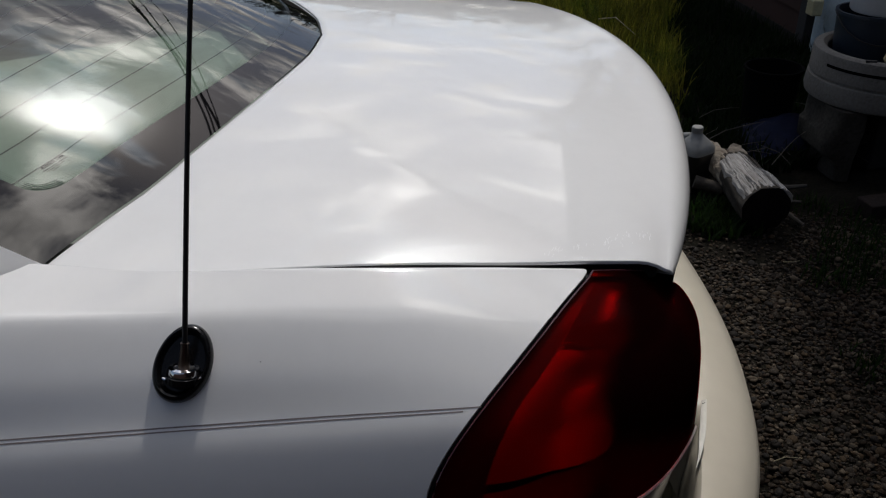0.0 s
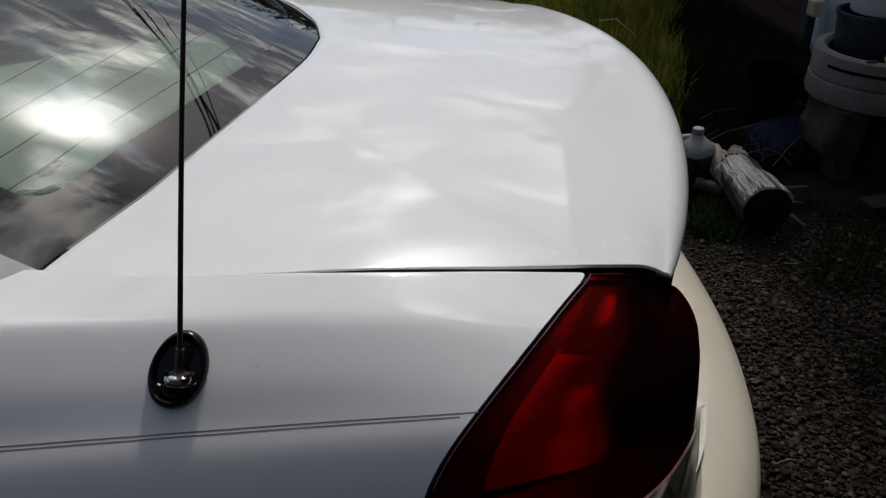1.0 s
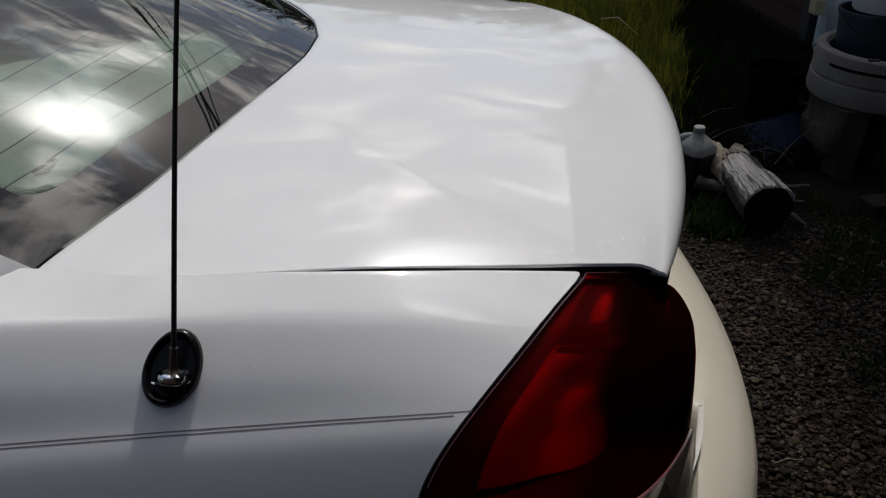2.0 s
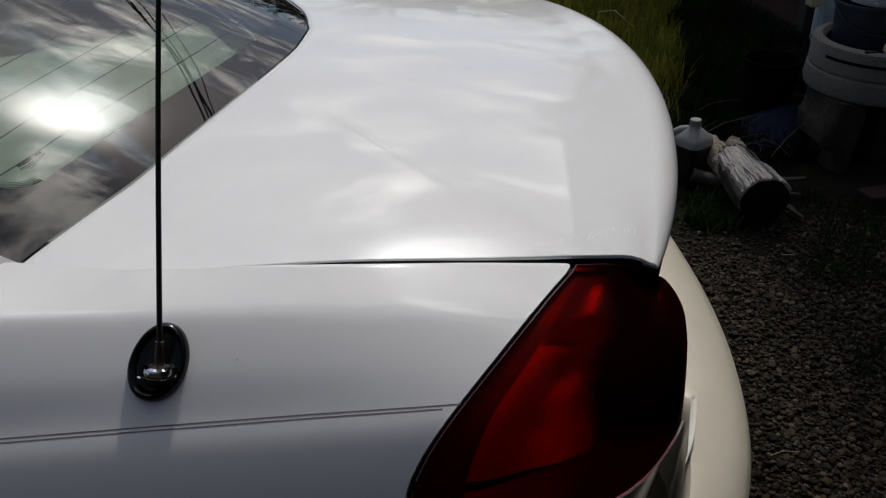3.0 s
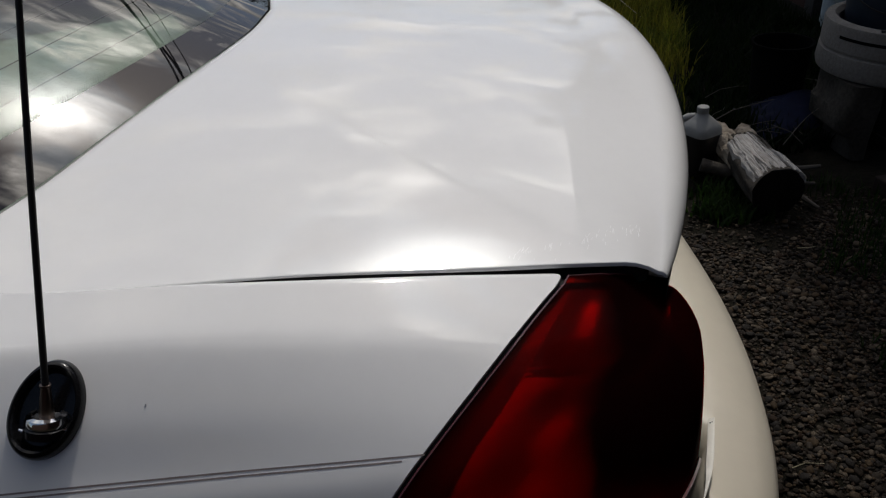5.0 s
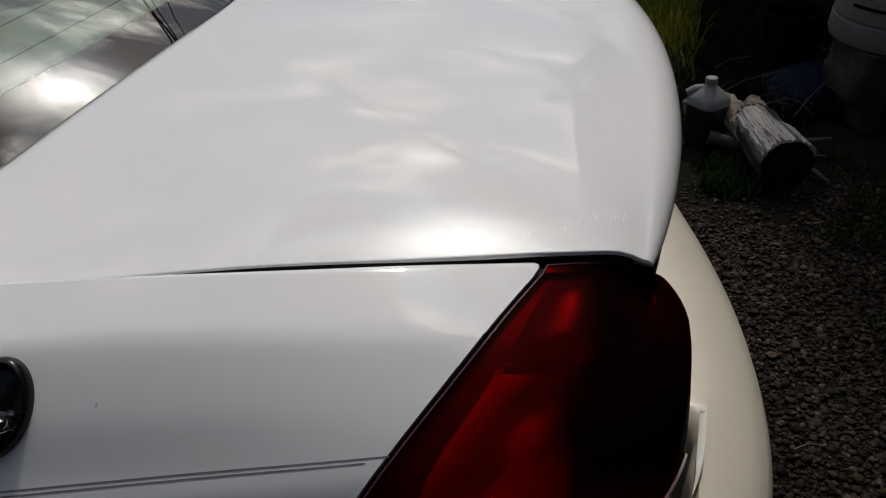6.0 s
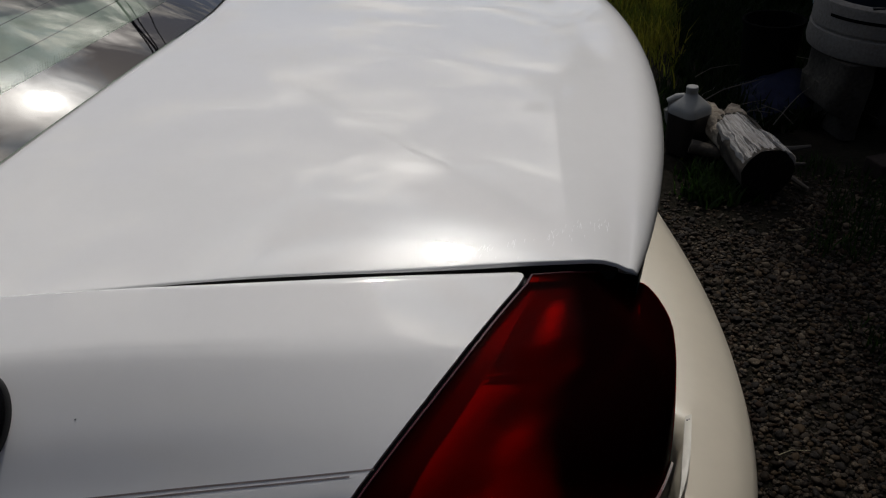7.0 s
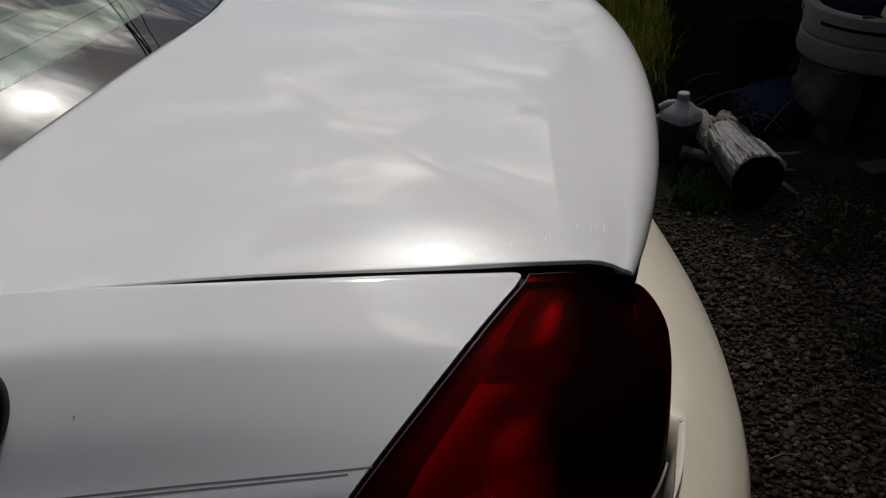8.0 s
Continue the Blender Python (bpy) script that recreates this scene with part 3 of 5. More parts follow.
def build_gutter():
    """Dark channel under the lid's edges and the inner rear panel."""
    for side in (-1, 1):
        a = [flank(0, -0.44 + 0.745 * k / 40, side) + Vector((0, -side * 0.001, -0.016)) for k in range(41)]
        b = [p + Vector((0, -side * 0.09, -0.012)) for p in a]
        part("gutter", (local(CAR, grid([a, b])[0]), grid([a, b])[1]), M_BLACK, CAR, "black rubber seal in the lid gap")
        # the seal that hangs inside the lid's edge and turns round its rear corner
        edge = [Vector((x, YC + side * (0.672 - 0.011 - 0.010 + 0.4 * seam_swell(x)), lid_z(x, 0.672))) for x in [-0.25 + 0.51 * k / 40 for k in range(41)]]
        edge += [Vector((0.262 + 0.004 * k, YC + side * (0.650 - 0.012 * k), lid_z(0.26, 0.672) - 0.004)) for k in range(1, 8)]
        g = grid([[p + Vector((0, 0, -0.003)) for p in edge], [p + Vector((0, 0, -0.030 if p.x < 0.255 else -0.020)) for p in edge], [p + Vector((0, -side * 0.03, -0.032 if p.x < 0.255 else -0.022)) for p in edge]])
        part("lid_seal", (local(CAR, g[0]), g[1]), M_BLACK, CAR, "black rubber seal inside the lid's edge")
    # a black sheet added to give the gap under the rear edge its dark
    ds = [-0.655 + 1.31 * k / 60 for k in range(61)]
    skirt = [0.046 * (1 - 0.80 * (abs(d) / 0.672) ** 4) for d in ds]
    g = grid([[Vector((rear_x(d) - 0.002 - inset, YC + d, lid_z(rear_x(d) - r, d) - r - drop)) for d, r in zip(ds, skirt)] for inset, drop in ((0.004, 0.002), (0.006, 0.030), (0.014, 0.060), (0.05, 0.062))])
    part("rear_gap_sheet", (local(CAR, g[0]), g[1]), M_BLACK, CAR, "black sheet for the dark gap below the lid's rear edge")
    rows = []
    for u in levels(2.6, 7, 10):
        rows.append([corner(u, 62 + 28 * k / 20, -1) - Vector((0.05, 0, 0.03)) for k in range(21)] + [corner(u, 90 - 28 * k / 20, 1) - Vector((0.05, 0, 0.03)) for k in range(1, 21)])
    v, f = grid(rows)
    part("rear_panel", (local(CAR, v), f), M_PAINT, CAR)


def lamp_point(u, s, side, off):
    """A point of the lamp: s from 0 at its leading edge to 1 at its inner end; off metres out from the skin."""
    def raw(uu, ss):
        a, b = th_of_x(uu, lamp_front(uu) + 0.0065), th_of_d(uu, 0.50)
        return corner(uu, a + (b - a) * ss, side)
    p = raw(u, s)
    e = 0.02
    du = raw(min(7, u + e), s) - raw(max(0.0, u - e), s)
    dv = raw(u, min(1, s + e)) - raw(u, max(0, s - e))
    n = du.cross(dv).normalized()
    if n.y * side < 0 and abs(n.y) > 0.2 or n.x < -0.3:
        n = -n
    return p + n * off


def lamp_top(s):
    """The lens's upper edge sinks towards the rear."""
    return spline((0.0, 0.1, 0.3, 0.5, 0.6, 0.65, 0.7, 0.75, 0.8), (0.07, 0.08, 0.18, 0.38, 0.54, 0.68, 0.95, 2.0, 2.76), s)


def lamp_foot(s):
    """The lens's lower edge, which drops where it turns behind the bumper."""
    return spline((0.0, 0.3, 0.4, 0.5, 0.58, 0.65, 0.7, 0.75, 0.8), (5.62, 5.62, 5.60, 5.58, 5.63, 5.78, 6.1, 6.5, 6.9), s)


def lamp_shell(side, u0, u1, s0, s1, off, nu=24, ns=30, dome=0.0, deep=0.0):
    rows = []
    for i in range(nu + 1):
        row = []
        for j in range(ns + 1):
            s = s0 + (s1 - s0) * j / ns
            ua = max(u0, lamp_top(s))
            u = ua + (min(u1, lamp_foot(s)) - ua) * i / nu
            rise = dome * math.sqrt(max(0, 1 - (2 * i / nu - 1) ** 6) * max(0, 1 - (2 * j / ns - 1) ** 6)) if dome else 0
            sink = deep * max(0.0, min(1.0, (0.62 - s) / 0.12)) if deep else 0.0
            row.append(lamp_point(u, s, side, off + rise - sink))
        rows.append(row)
    return outward(grid(rows), (-0.3, YC, 0.7))


def build_lamp(side):
    centre = (-0.3, YC, 0.7)
    v, f = lamp_shell(side, 0.0, 6.9, 0.0, 0.80, 0.0, 24, 48, dome=0.0003)
    lamp = part("tail_lamp", (local(CAR, v), f), M_LENS, CAR, "large red wraparound tail lamp, darker towards the rear")

    def inside(u, q):
        """Depth behind the skin: flush at the border, a shallow pan, then turning away into the dark chamber."""
        e = min(1.0, max(0.0, (q - 0.042) / 0.10))
        turn = max(0.0, (q - 0.18) / 0.20)
        low = min(1.0, max(0.0, (u - 2.5) / 0.9))
        foot = max(0.0, 1 - abs(u - 5.03) / 0.5) * 0.010 if u <= 5.03 else 0.0
        return -0.0065 - (0.018 * e * e * (3 - 2 * e) + 0.046 * turn ** 1.6) * low * low * (3 - 2 * low) + foot * e

    def sheet(u0, u1, s0, s1, depth, nu=24, ns=26):
        g = grid([[lamp_point(u, q, side, depth(u, q)) for q in [s0 + (s1 - s0) * j / ns for j in range(ns + 1)]] for u in [u0 + (u1 - u0) * i / nu for i in range(nu + 1)]])
        g = outward(g, centre)
        return local(CAR, g[0]), g[1]

    flat = lambda u, q: -0.0065
    part("rim", sheet(0.0, 5.6, 0.0, 0.042, inside), M_LENSRIM, lamp, "dark maroon lens border")
    part("upper_plate", sheet(0.0, 2.66, 0.042, 0.16, flat), M_PLATE, lamp, "dark red inner plate")
    part("bowl", sheet(2.5, 5.03, 0.040, 0.145, inside), M_REFLECT, lamp, "pale bowl glowing red through the lens")
    part("lower_bowl", sheet(5.15, 5.6, 0.040, 0.145, inside), M_REFLECT, lamp, "pale lower bowl")

    def fade_strips(name, n, start, step, ranges, depth, material, label, power):
        """Upright strips added to fade the glow: they thin out towards the dark chamber."""
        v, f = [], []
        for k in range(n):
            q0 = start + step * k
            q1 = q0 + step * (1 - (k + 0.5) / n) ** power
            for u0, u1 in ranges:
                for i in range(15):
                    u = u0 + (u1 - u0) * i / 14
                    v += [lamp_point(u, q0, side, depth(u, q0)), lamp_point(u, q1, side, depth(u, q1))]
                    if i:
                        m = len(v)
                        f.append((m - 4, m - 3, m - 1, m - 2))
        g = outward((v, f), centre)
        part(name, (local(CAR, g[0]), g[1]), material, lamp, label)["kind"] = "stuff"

    fade_strips("fade_strips", 36, 0.145, 0.0052, ((2.5, 5.03), (5.15, 5.6)), inside, M_REFLECT, "strips added to fade the bowl's glow into the dark", 1.2)
    fade_strips("plate_fade_strips", 30, 0.16, 0.0062, ((0.0, 2.66),), flat, M_PLATE, "strips added to fade the dark red plate into the dark", 1.2)
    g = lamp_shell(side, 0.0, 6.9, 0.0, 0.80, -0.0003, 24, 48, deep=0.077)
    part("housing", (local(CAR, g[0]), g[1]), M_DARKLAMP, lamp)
    # the gridded reflector: facets shrink towards its edges to shape a soft glow
    v, f = [], []
    for i in range(34):
        for j in range(15):
            a, b = i / 33, (j - 7) / 7
            size = 0.0018 * max(0.0, 1 - abs(b) ** 1.3) * (1 - 0.93 * a ** 0.6) * min(1.0, 0.4 + 6 * a)
            if size < 0.00012:
                continue
            u = 0.46 + 0.54 * a / 0.45 if a < 0.45 else 1.0 + 1.7 * (a - 0.45) / 0.55
            q = 0.163 + 0.070 * b - 0.030 * a
            c, k = lamp_point(u, q, side, -0.0016), len(v)
            ex = (lamp_point(u, q + 0.01, side, -0.0016) - c).normalized() * size
            ey = (lamp_point(u + 0.05, q, side, -0.0016) - c).normalized() * size * 0.7
            v += [c - ex - ey, c + ex - ey, c + ex + ey, c - ex + ey]
            f.append((k, k + 1, k + 2, k + 3))
    g = outward((v, f), centre)
    part("reflector", (local(CAR, g[0]), g[1]), M_PRISM, lamp, "gridded reflector patch")["kind"] = "stuff"
    # dark-chamber glint drawn as a coloured tube, and the lens's polished edges
    g = tube([lamp_point(3.50, 0.640 + 0.10 * k / 12, side, -0.0010) for k in range(13)], [0.0001 + 0.0008 * math.sin(math.pi * (k / 12) ** 1.6) for k in range(13)], 8)
    part("red_glint", (local(CAR, g[0]), g[1]), M_GLINT, lamp, "narrow red glint drawn in the dark chamber")
    line = [lamp_point(lamp_top(0) + (5.6 - lamp_top(0)) * k / 40, 0.0, side, 0.0) for k in range(41)]
    g = tube(line, 0.0011, 8)
    part("lens_edge", (local(CAR, g[0]), g[1]), M_LENSEDGE, lamp, "polished edge of the lens")
    line = [lamp_point(lamp_top(0.56 * k / 30), 0.56 * k / 30, side, 0.0) for k in range(31)]
    g = tube(line, 0.0009, 8)
    part("lens_edge", (local(CAR, g[0]), g[1]), M_LENSEDGE, lamp, "polished edge of the lens")
    line = [lamp_point(lamp_foot(0.2 + 0.58 * k / 40) + 0.01, 0.2 + 0.58 * k / 40, side, 0.0) for k in range(41)]
    g = tube(line, 0.0015, 8)
    part("lens_edge", (local(CAR, g[0]), g[1]), M_DARKLAMP, lamp, "dark lower edge of the lens")
    ring = [(lamp_top(k / 80) + 0.10, k / 80) for k in range(64)] + [(2.8 + 4.0 * k / 20, 0.80) for k in range(20)] + [(lamp_foot(0.80 - k / 80) - 0.01, 0.80 - k / 80) for k in range(64)] + [(5.6 - 5.5 * k / 20, 0.0) for k in range(20)]
    g = grid([[lamp_point(u, q, side, o) for u, q in ring] for o in (-0.001, -0.080)], closed_v=True)
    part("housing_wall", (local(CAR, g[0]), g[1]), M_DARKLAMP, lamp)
    us = [0.03 + 5.6 * k / 30 for k in range(31)]
    g = grid([[flank(u, lamp_front(u) - 0.010, side) - Vector((0, side * 0.008, 0.006)) for u in us], [lamp_point(u, 0.0, side, -0.009) for u in us], [lamp_point(u, 0.05, side, -0.014) for u in us]])
    part("lamp_seal", (local(CAR, g[0]), g[1]), M_BLACK, lamp, "black rubber seal round the lens")
    # the pale moulding along the lens's foot
    ss = [0.18 + 0.62 * k / 40 for k in range(41)]
    wide = lambda q: 0.036 + 0.010 * min(1.0, max(0.0, (0.72 - q) / 0.30))

    def edge(q):
        """Where the moulding runs: the lens's foot, or higher where the bumper hides that."""
        u = 5.9
        while u < 7.0 and lamp_point(u, q, side, 0).z > 0.689:
            u += 0.01
        return min(lamp_foot(q), u)
    edges = [edge(q) for q in ss]
    g = grid([[lamp_point(e + wide(q) * w, q, side, o) for q, e in zip(ss, edges)] for w, o in ((0.03, -0.004), (0.03, 0.0020), (0.4, 0.0032), (0.85, 0.0024), (1.0, -0.001), (1.0, -0.012))])
    g = outward(g, centre)
    part("foot_moulding", (local(CAR, g[0]), g[1]), M_MOULD, lamp, "pale moulding along the lens's foot")


def bumper_point(th, prof, side):
    """Plan curve of the bumper, drawn in by prof metres, at height z."""
    inn, z = prof
    n = 2.6
    xr, d = 0.558 - inn, 0.960 - inn
    c, s = max(0.0, math.cos(radians(th))), math.sin(radians(th))
    return Vector((X0 + (xr - X0) * s ** (2 / n), YC + side * d * c ** (2 / n), z))


def build_bumper():
    prof = [(0.20, 0.672), (0.16, 0.680), (0.115, 0.683), (0.085, 0.681), (0.0765, 0.6795), (0.0752, 0.6792), (0.062, 0.676), (0.035, 0.662), (0.012, 0.638), (0.002, 0.610), (0.0, 0.570), (0.004, 0.48), (0.012, 0.41), (0.03, 0.34), (0.07, 0.27), (0.14, 0.25)]
    # the upper flange is cut away where the lamp reaches down
    cut_to = [(0.092, 0.52), (0.088, 0.60), (0.085, 0.655), (0.0815, 0.6735)]

    drawn = (0.019, 0.019, 0.019, 0.019, 0.019, 0.019, 0.012, 0.003)

    def row_at(k, th):
        inn, z = prof[k]
        if k < 8:                       # the edge runs in under the tab and out again below it
            out = min(1.0, max(0.0, (46.0 - th) / 7.0))
            under = min(1.0, max(0.0, (th - 46.0) / 3.0)) * min(1.0, max(0.0, (60.0 - th) / 3.0))
            shift = drawn[k] * (out - 0.5 * under)
            if k < 4:
                w = min(1.0, max(0.0, (th - 53.0) / 3.5))
                w = w * w * (3 - 2 * w)
                a, b = cut_to[k], prof[k]
                return a[0] + (b[0] - a[0]) * w - shift * (1 - w), a[1] + (b[1] - a[1]) * w - 0.005 * out
            inn, z = inn - shift, z - (0.005, 0.005, 0.004, 0.0)[k - 4] * out + (0.0012, 0.0012, 0.0, 0.0)[k - 4] * under
        return inn, z
    rows = []
    for k in range(len(prof)):
        pr = row_at(k, 0)
        row = [flank_b(x, pr, -1) for x in (-0.42, -0.30, -0.20, -0.14)]
        row += [bumper_point(90 * i / 66, row_at(k, 90 * i / 66), -1) for i in range(67)] + [bumper_point(90 - 90 * i / 66, row_at(k, 90 - 90 * i / 66), 1) for i in range(1, 67)]
        row += [flank_b(x, pr, 1) for x in (-0.14, -0.20, -0.30, -0.42)]
        rows.append(row)
    v, f = grid(rows)
    part("bumper", (local(CAR, v), f), M_CREAM, CAR, "cream-white rear bumper, yellower than the body")


def flank_b(x, pr, side):
    return Vector((x, YC + side * (0.960 - pr[0]), pr[1]))


def build_trim():
    """The painted body below each lamp, and a loose white tab that tapers along the bumper's edge."""
    for side in (-1, 1):
        rows = []
        for i in range(13):
            row = []
            for j in range(41):
                q = 0.80 * j / 40
                u = lamp_foot(q) - 0.02 + (7.6 - lamp_foot(q)) * i / 12
                row.append(lamp_point(u, q, side, -0.010 - 0.004 * i / 12))
            rows.append(row)
        g = outward(grid(rows), (-0.3, YC, 0.7))
        # shade and the sky's blue reflection are put into this panel's colour
        part("lower_body", (local(CAR, g[0]), g[1]), M_VALANCE, CAR, "body panel below the lamp, coloured dark bluish for shade")
        outer = ((0.3932, 1.2449, 0.704), (0.3797, 1.2084, 0.702), (0.3682, 1.1803, 0.698), (0.3552, 1.1558, 0.692), (0.3415, 1.1364, 0.684))
        inner = ((0.3850, 1.2444, 0.702), (0.3695, 1.2060, 0.700), (0.3582, 1.1781, 0.696), (0.3505, 1.1573, 0.691), (0.3408, 1.1365, 0.684))
        ks = [0.0, 0.25, 0.5, 0.75, 1.0]

        def at(line, k):
            return Vector(tuple(spline(ks, [p[c] for p in line], k) for c in range(3)))
        n = 24
        rows = []
        for w, dz in ((0.0, -0.004), (0.0, -0.0006), (0.08, 0.0), (0.92, 0.0), (1.0, -0.0006), (1.0, -0.004)):
            rows.append([at(inner, i / n).lerp(at(outer, i / n), w) + Vector((0, 0, dz)) for i in range(n + 1)])
        v, f = grid(rows)
        f = [tuple(reversed(q)) for q in f]
        v = [Vector((p.x, YC + side * (YC - p.y), p.z)) for p in v]
        tab = part("bumper_tab", (local(CAR, v), f if side < 0 else [tuple(reversed(q)) for q in f]), M_TAB, CAR, "loose white plastic tab tapering along the bumper's edge")
        for fx, dy, r in ((0.35, 0.006, 0.0011), (0.62, 0.003, 0.0007)):
            p = at(inner, 0.04 + dy).lerp(at(outer, 0.04 + dy), fx)
            v, f = lathe([(0.0, 0.0004), (r, 0.0003), (r * 1.1, -0.0004)], 12, Vector((p.x, YC + side * (YC - p.y), p.z)))
            part("screw_hole", (local(CAR, v), f), M_BLACK, tab, "small dark screw hole")


def glass_point(d, w, off=0.0):
    """The rear window: d across at the foot, w from 0 at the foot to 1 at the roof."""
    k = d / 0.672
    xb, zb = glass_x(d), lid_z(glass_x(d), d) - 0.003
    top_half = 0.50
    xt, yt, zt = -0.93 - 0.06 * k * k, k * top_half, 1.420 - 0.065 * k * k
    y = d + (yt - d) * w + 0.12 * k * w * (1 - w)
    bulge = 0.013 * 4 * w * (1 - w)
    return Vector((xb + (xt - xb) * w + 0.4 * off, YC + y, zb + (zt - zb) * w + bulge + off))


def build_window():
    nd, nw = 48, 26
    def patch(d0, d1, w0, w1, off, a=nd, b=nw):
        g = grid([[glass_point(d0 + (d1 - d0) * i / a, w0 + (w1 - w0) * j / b, off) for i in range(a + 1)] for j in range(b + 1)])
        return outward((local(CAR, g[0]), g[1]), (-0.6 - CAR.location.x, 0, 0.6))
    win = part("rear_window", patch(-0.672, 0.672, 0.0, 1.0, 0.0), M_GLASS, CAR, "oval heated rear window reflecting clouds and the sun")
    win.visible_shadow = False
    # black enamel border in one band: up the near side, round the corners, along the foot; its inner edge is rounded
    def inner_w(d):
        return 0.062 + 0.026 * min(1.0, abs(d) / 0.5) ** 2

    def inner(k):
        """The band's inner edge, k from 0 at the head of one side over 1 to 2 (the foot) to 3 at the head of the other."""
        sg = -1 if k < 1.5 else 1
        q = k if k < 1.5 else 3 - k
        wf = inner_w(0.574)
        if q < 0.8:
            return sg * 0.602, 1.0 + (wf + 0.036 - 1.0) * q / 0.8
        if q < 1.0:
            a = (q - 0.8) / 0.2 * math.pi / 2
            return sg * (0.602 - 0.028 * (1 - math.cos(a))), wf + 0.036 * (1 - math.sin(a))
        d = 0.574 * (1 - (q - 1.0) / 0.5)
        return sg * d, inner_w(d)

    def outer(k):
        sg = -1 if k < 1.5 else 1
        q = k if k < 1.5 else 3 - k
        if q < 0.9:
            return sg * 0.672, 1.0 - q / 0.9
        d = 0.672 * (1 - (q - 0.9) / 0.6)
        return sg * d, 0.0
    ks = [3 * i / 240 for i in range(241)]
    rows = []
    for j in range(9):
        row = []
        for k in ks:
            (d0, w0), (d1, w1) = outer(k), inner(k)
            row.append(glass_point(d0 + (d1 - d0) * j / 8, w0 + (w1 - w0) * j / 8, 0.0008))
        rows.append(row)
    g = grid(rows)
    part("enamel_border", (local(CAR, g[0]), g[1]), M_FRIT, win, "glossy black enamel band along the glass edge")
    verts, faces = [], []
    for i in range(640):
        k = 0.5 + 2.0 * i / 639
        (d, w), (e0, f0) = inner(k), inner(k + 0.01)
        nd, nw = -(f0 - w) * 0.65, (e0 - d) / 0.65
        ln = math.hypot(nd, nw * 0.65) or 1.0
        nd, nw = nd / ln, nw / ln
        if nw < 0:
            nd, nw = -nd, -nw
        for j in range(4):
            r, h = 0.00095 - 0.00016 * j, 0.0016 + 0.0024 * j
            c = glass_point(d + nd * h, w + nw * h, 0.0006)
            m = len(verts)
            verts += [c + Vector((r * math.cos(a), r * math.sin(a), -0.5 * r * math.cos(a))) for a in (0, 1.57, 3.14, 4.71)]
            faces.append(tuple(range(m, m + 4)))
    part("enamel_dots", (local(CAR, verts), faces), M_FRIT, win)["kind"] = "stuff"
    for q in range(14):
        ds = [-0.60 + 1.2 * i / 60 for i in range(61)]
        row = [glass_point(d, inner_w(d) * max(0, 1 - q / 8) + 0.062 * min(1, q / 8) + 0.052 + 0.058 * q, -0.004) for d in ds]
        g = grid([[p - Vector((0.0008, 0, -0.0003)) for p in row], [p + Vector((0.0008, 0, -0.0003)) for p in row]])
        part("heater_wire", (local(CAR, g[0]), g[1]), M_WIRE, win)
    # the maker's etched mark: plain bars
    for k, (w, tall, dashes) in enumerate(((0.1370, 0.0062, ((0.006, 0.024), (0.0255, 0.027), (0.028, 0.036))), (0.1285, 0.0022, ((0.004, 0.013), (0.014, 0.022), (0.023, 0.037))),
                                           (0.1250, 0.0020, ((0.006, 0.016), (0.017, 0.029))), (0.1215, 0.0020, ((0.010, 0.019), (0.030, 0.033))))):
        for a, b in dashes:
            g = grid([[glass_point(-0.574 + a + (b - a) * i / 3, w - h, -0.0015) for i in range(4)] for h in (0, tall)])
            part("etched_mark", (local(CAR, g[0]), g[1]), M_ETCH, win)
    # parcel shelf under it
    shelf = [[Vector((-0.165 - 0.785 * j / 6 - 0.27 * (abs(-1 + i / 7)) ** 2 * (1 - j / 6), YC - 0.715 + 1.43 * i / 14, 0.985)) for i in range(15)] for j in range(7)]
    g = grid(shelf)
    part("parcel_shelf", (local(CAR, g[0]), g[1]), M_SHELF, CAR, "grey felt parcel shelf behind the rear seat")
    for sg in (-1, 1):
        b = box(-1.30, -0.98, YC + sg * 0.32 - 0.27, YC + sg * 0.32 + 0.27, 0.55, 1.10, 0.05)
        bmesh.ops.translate(b, verts=b.verts, vec=-Vector(CAR.location))
        part("rear_seat", b, M_SHELF, CAR)


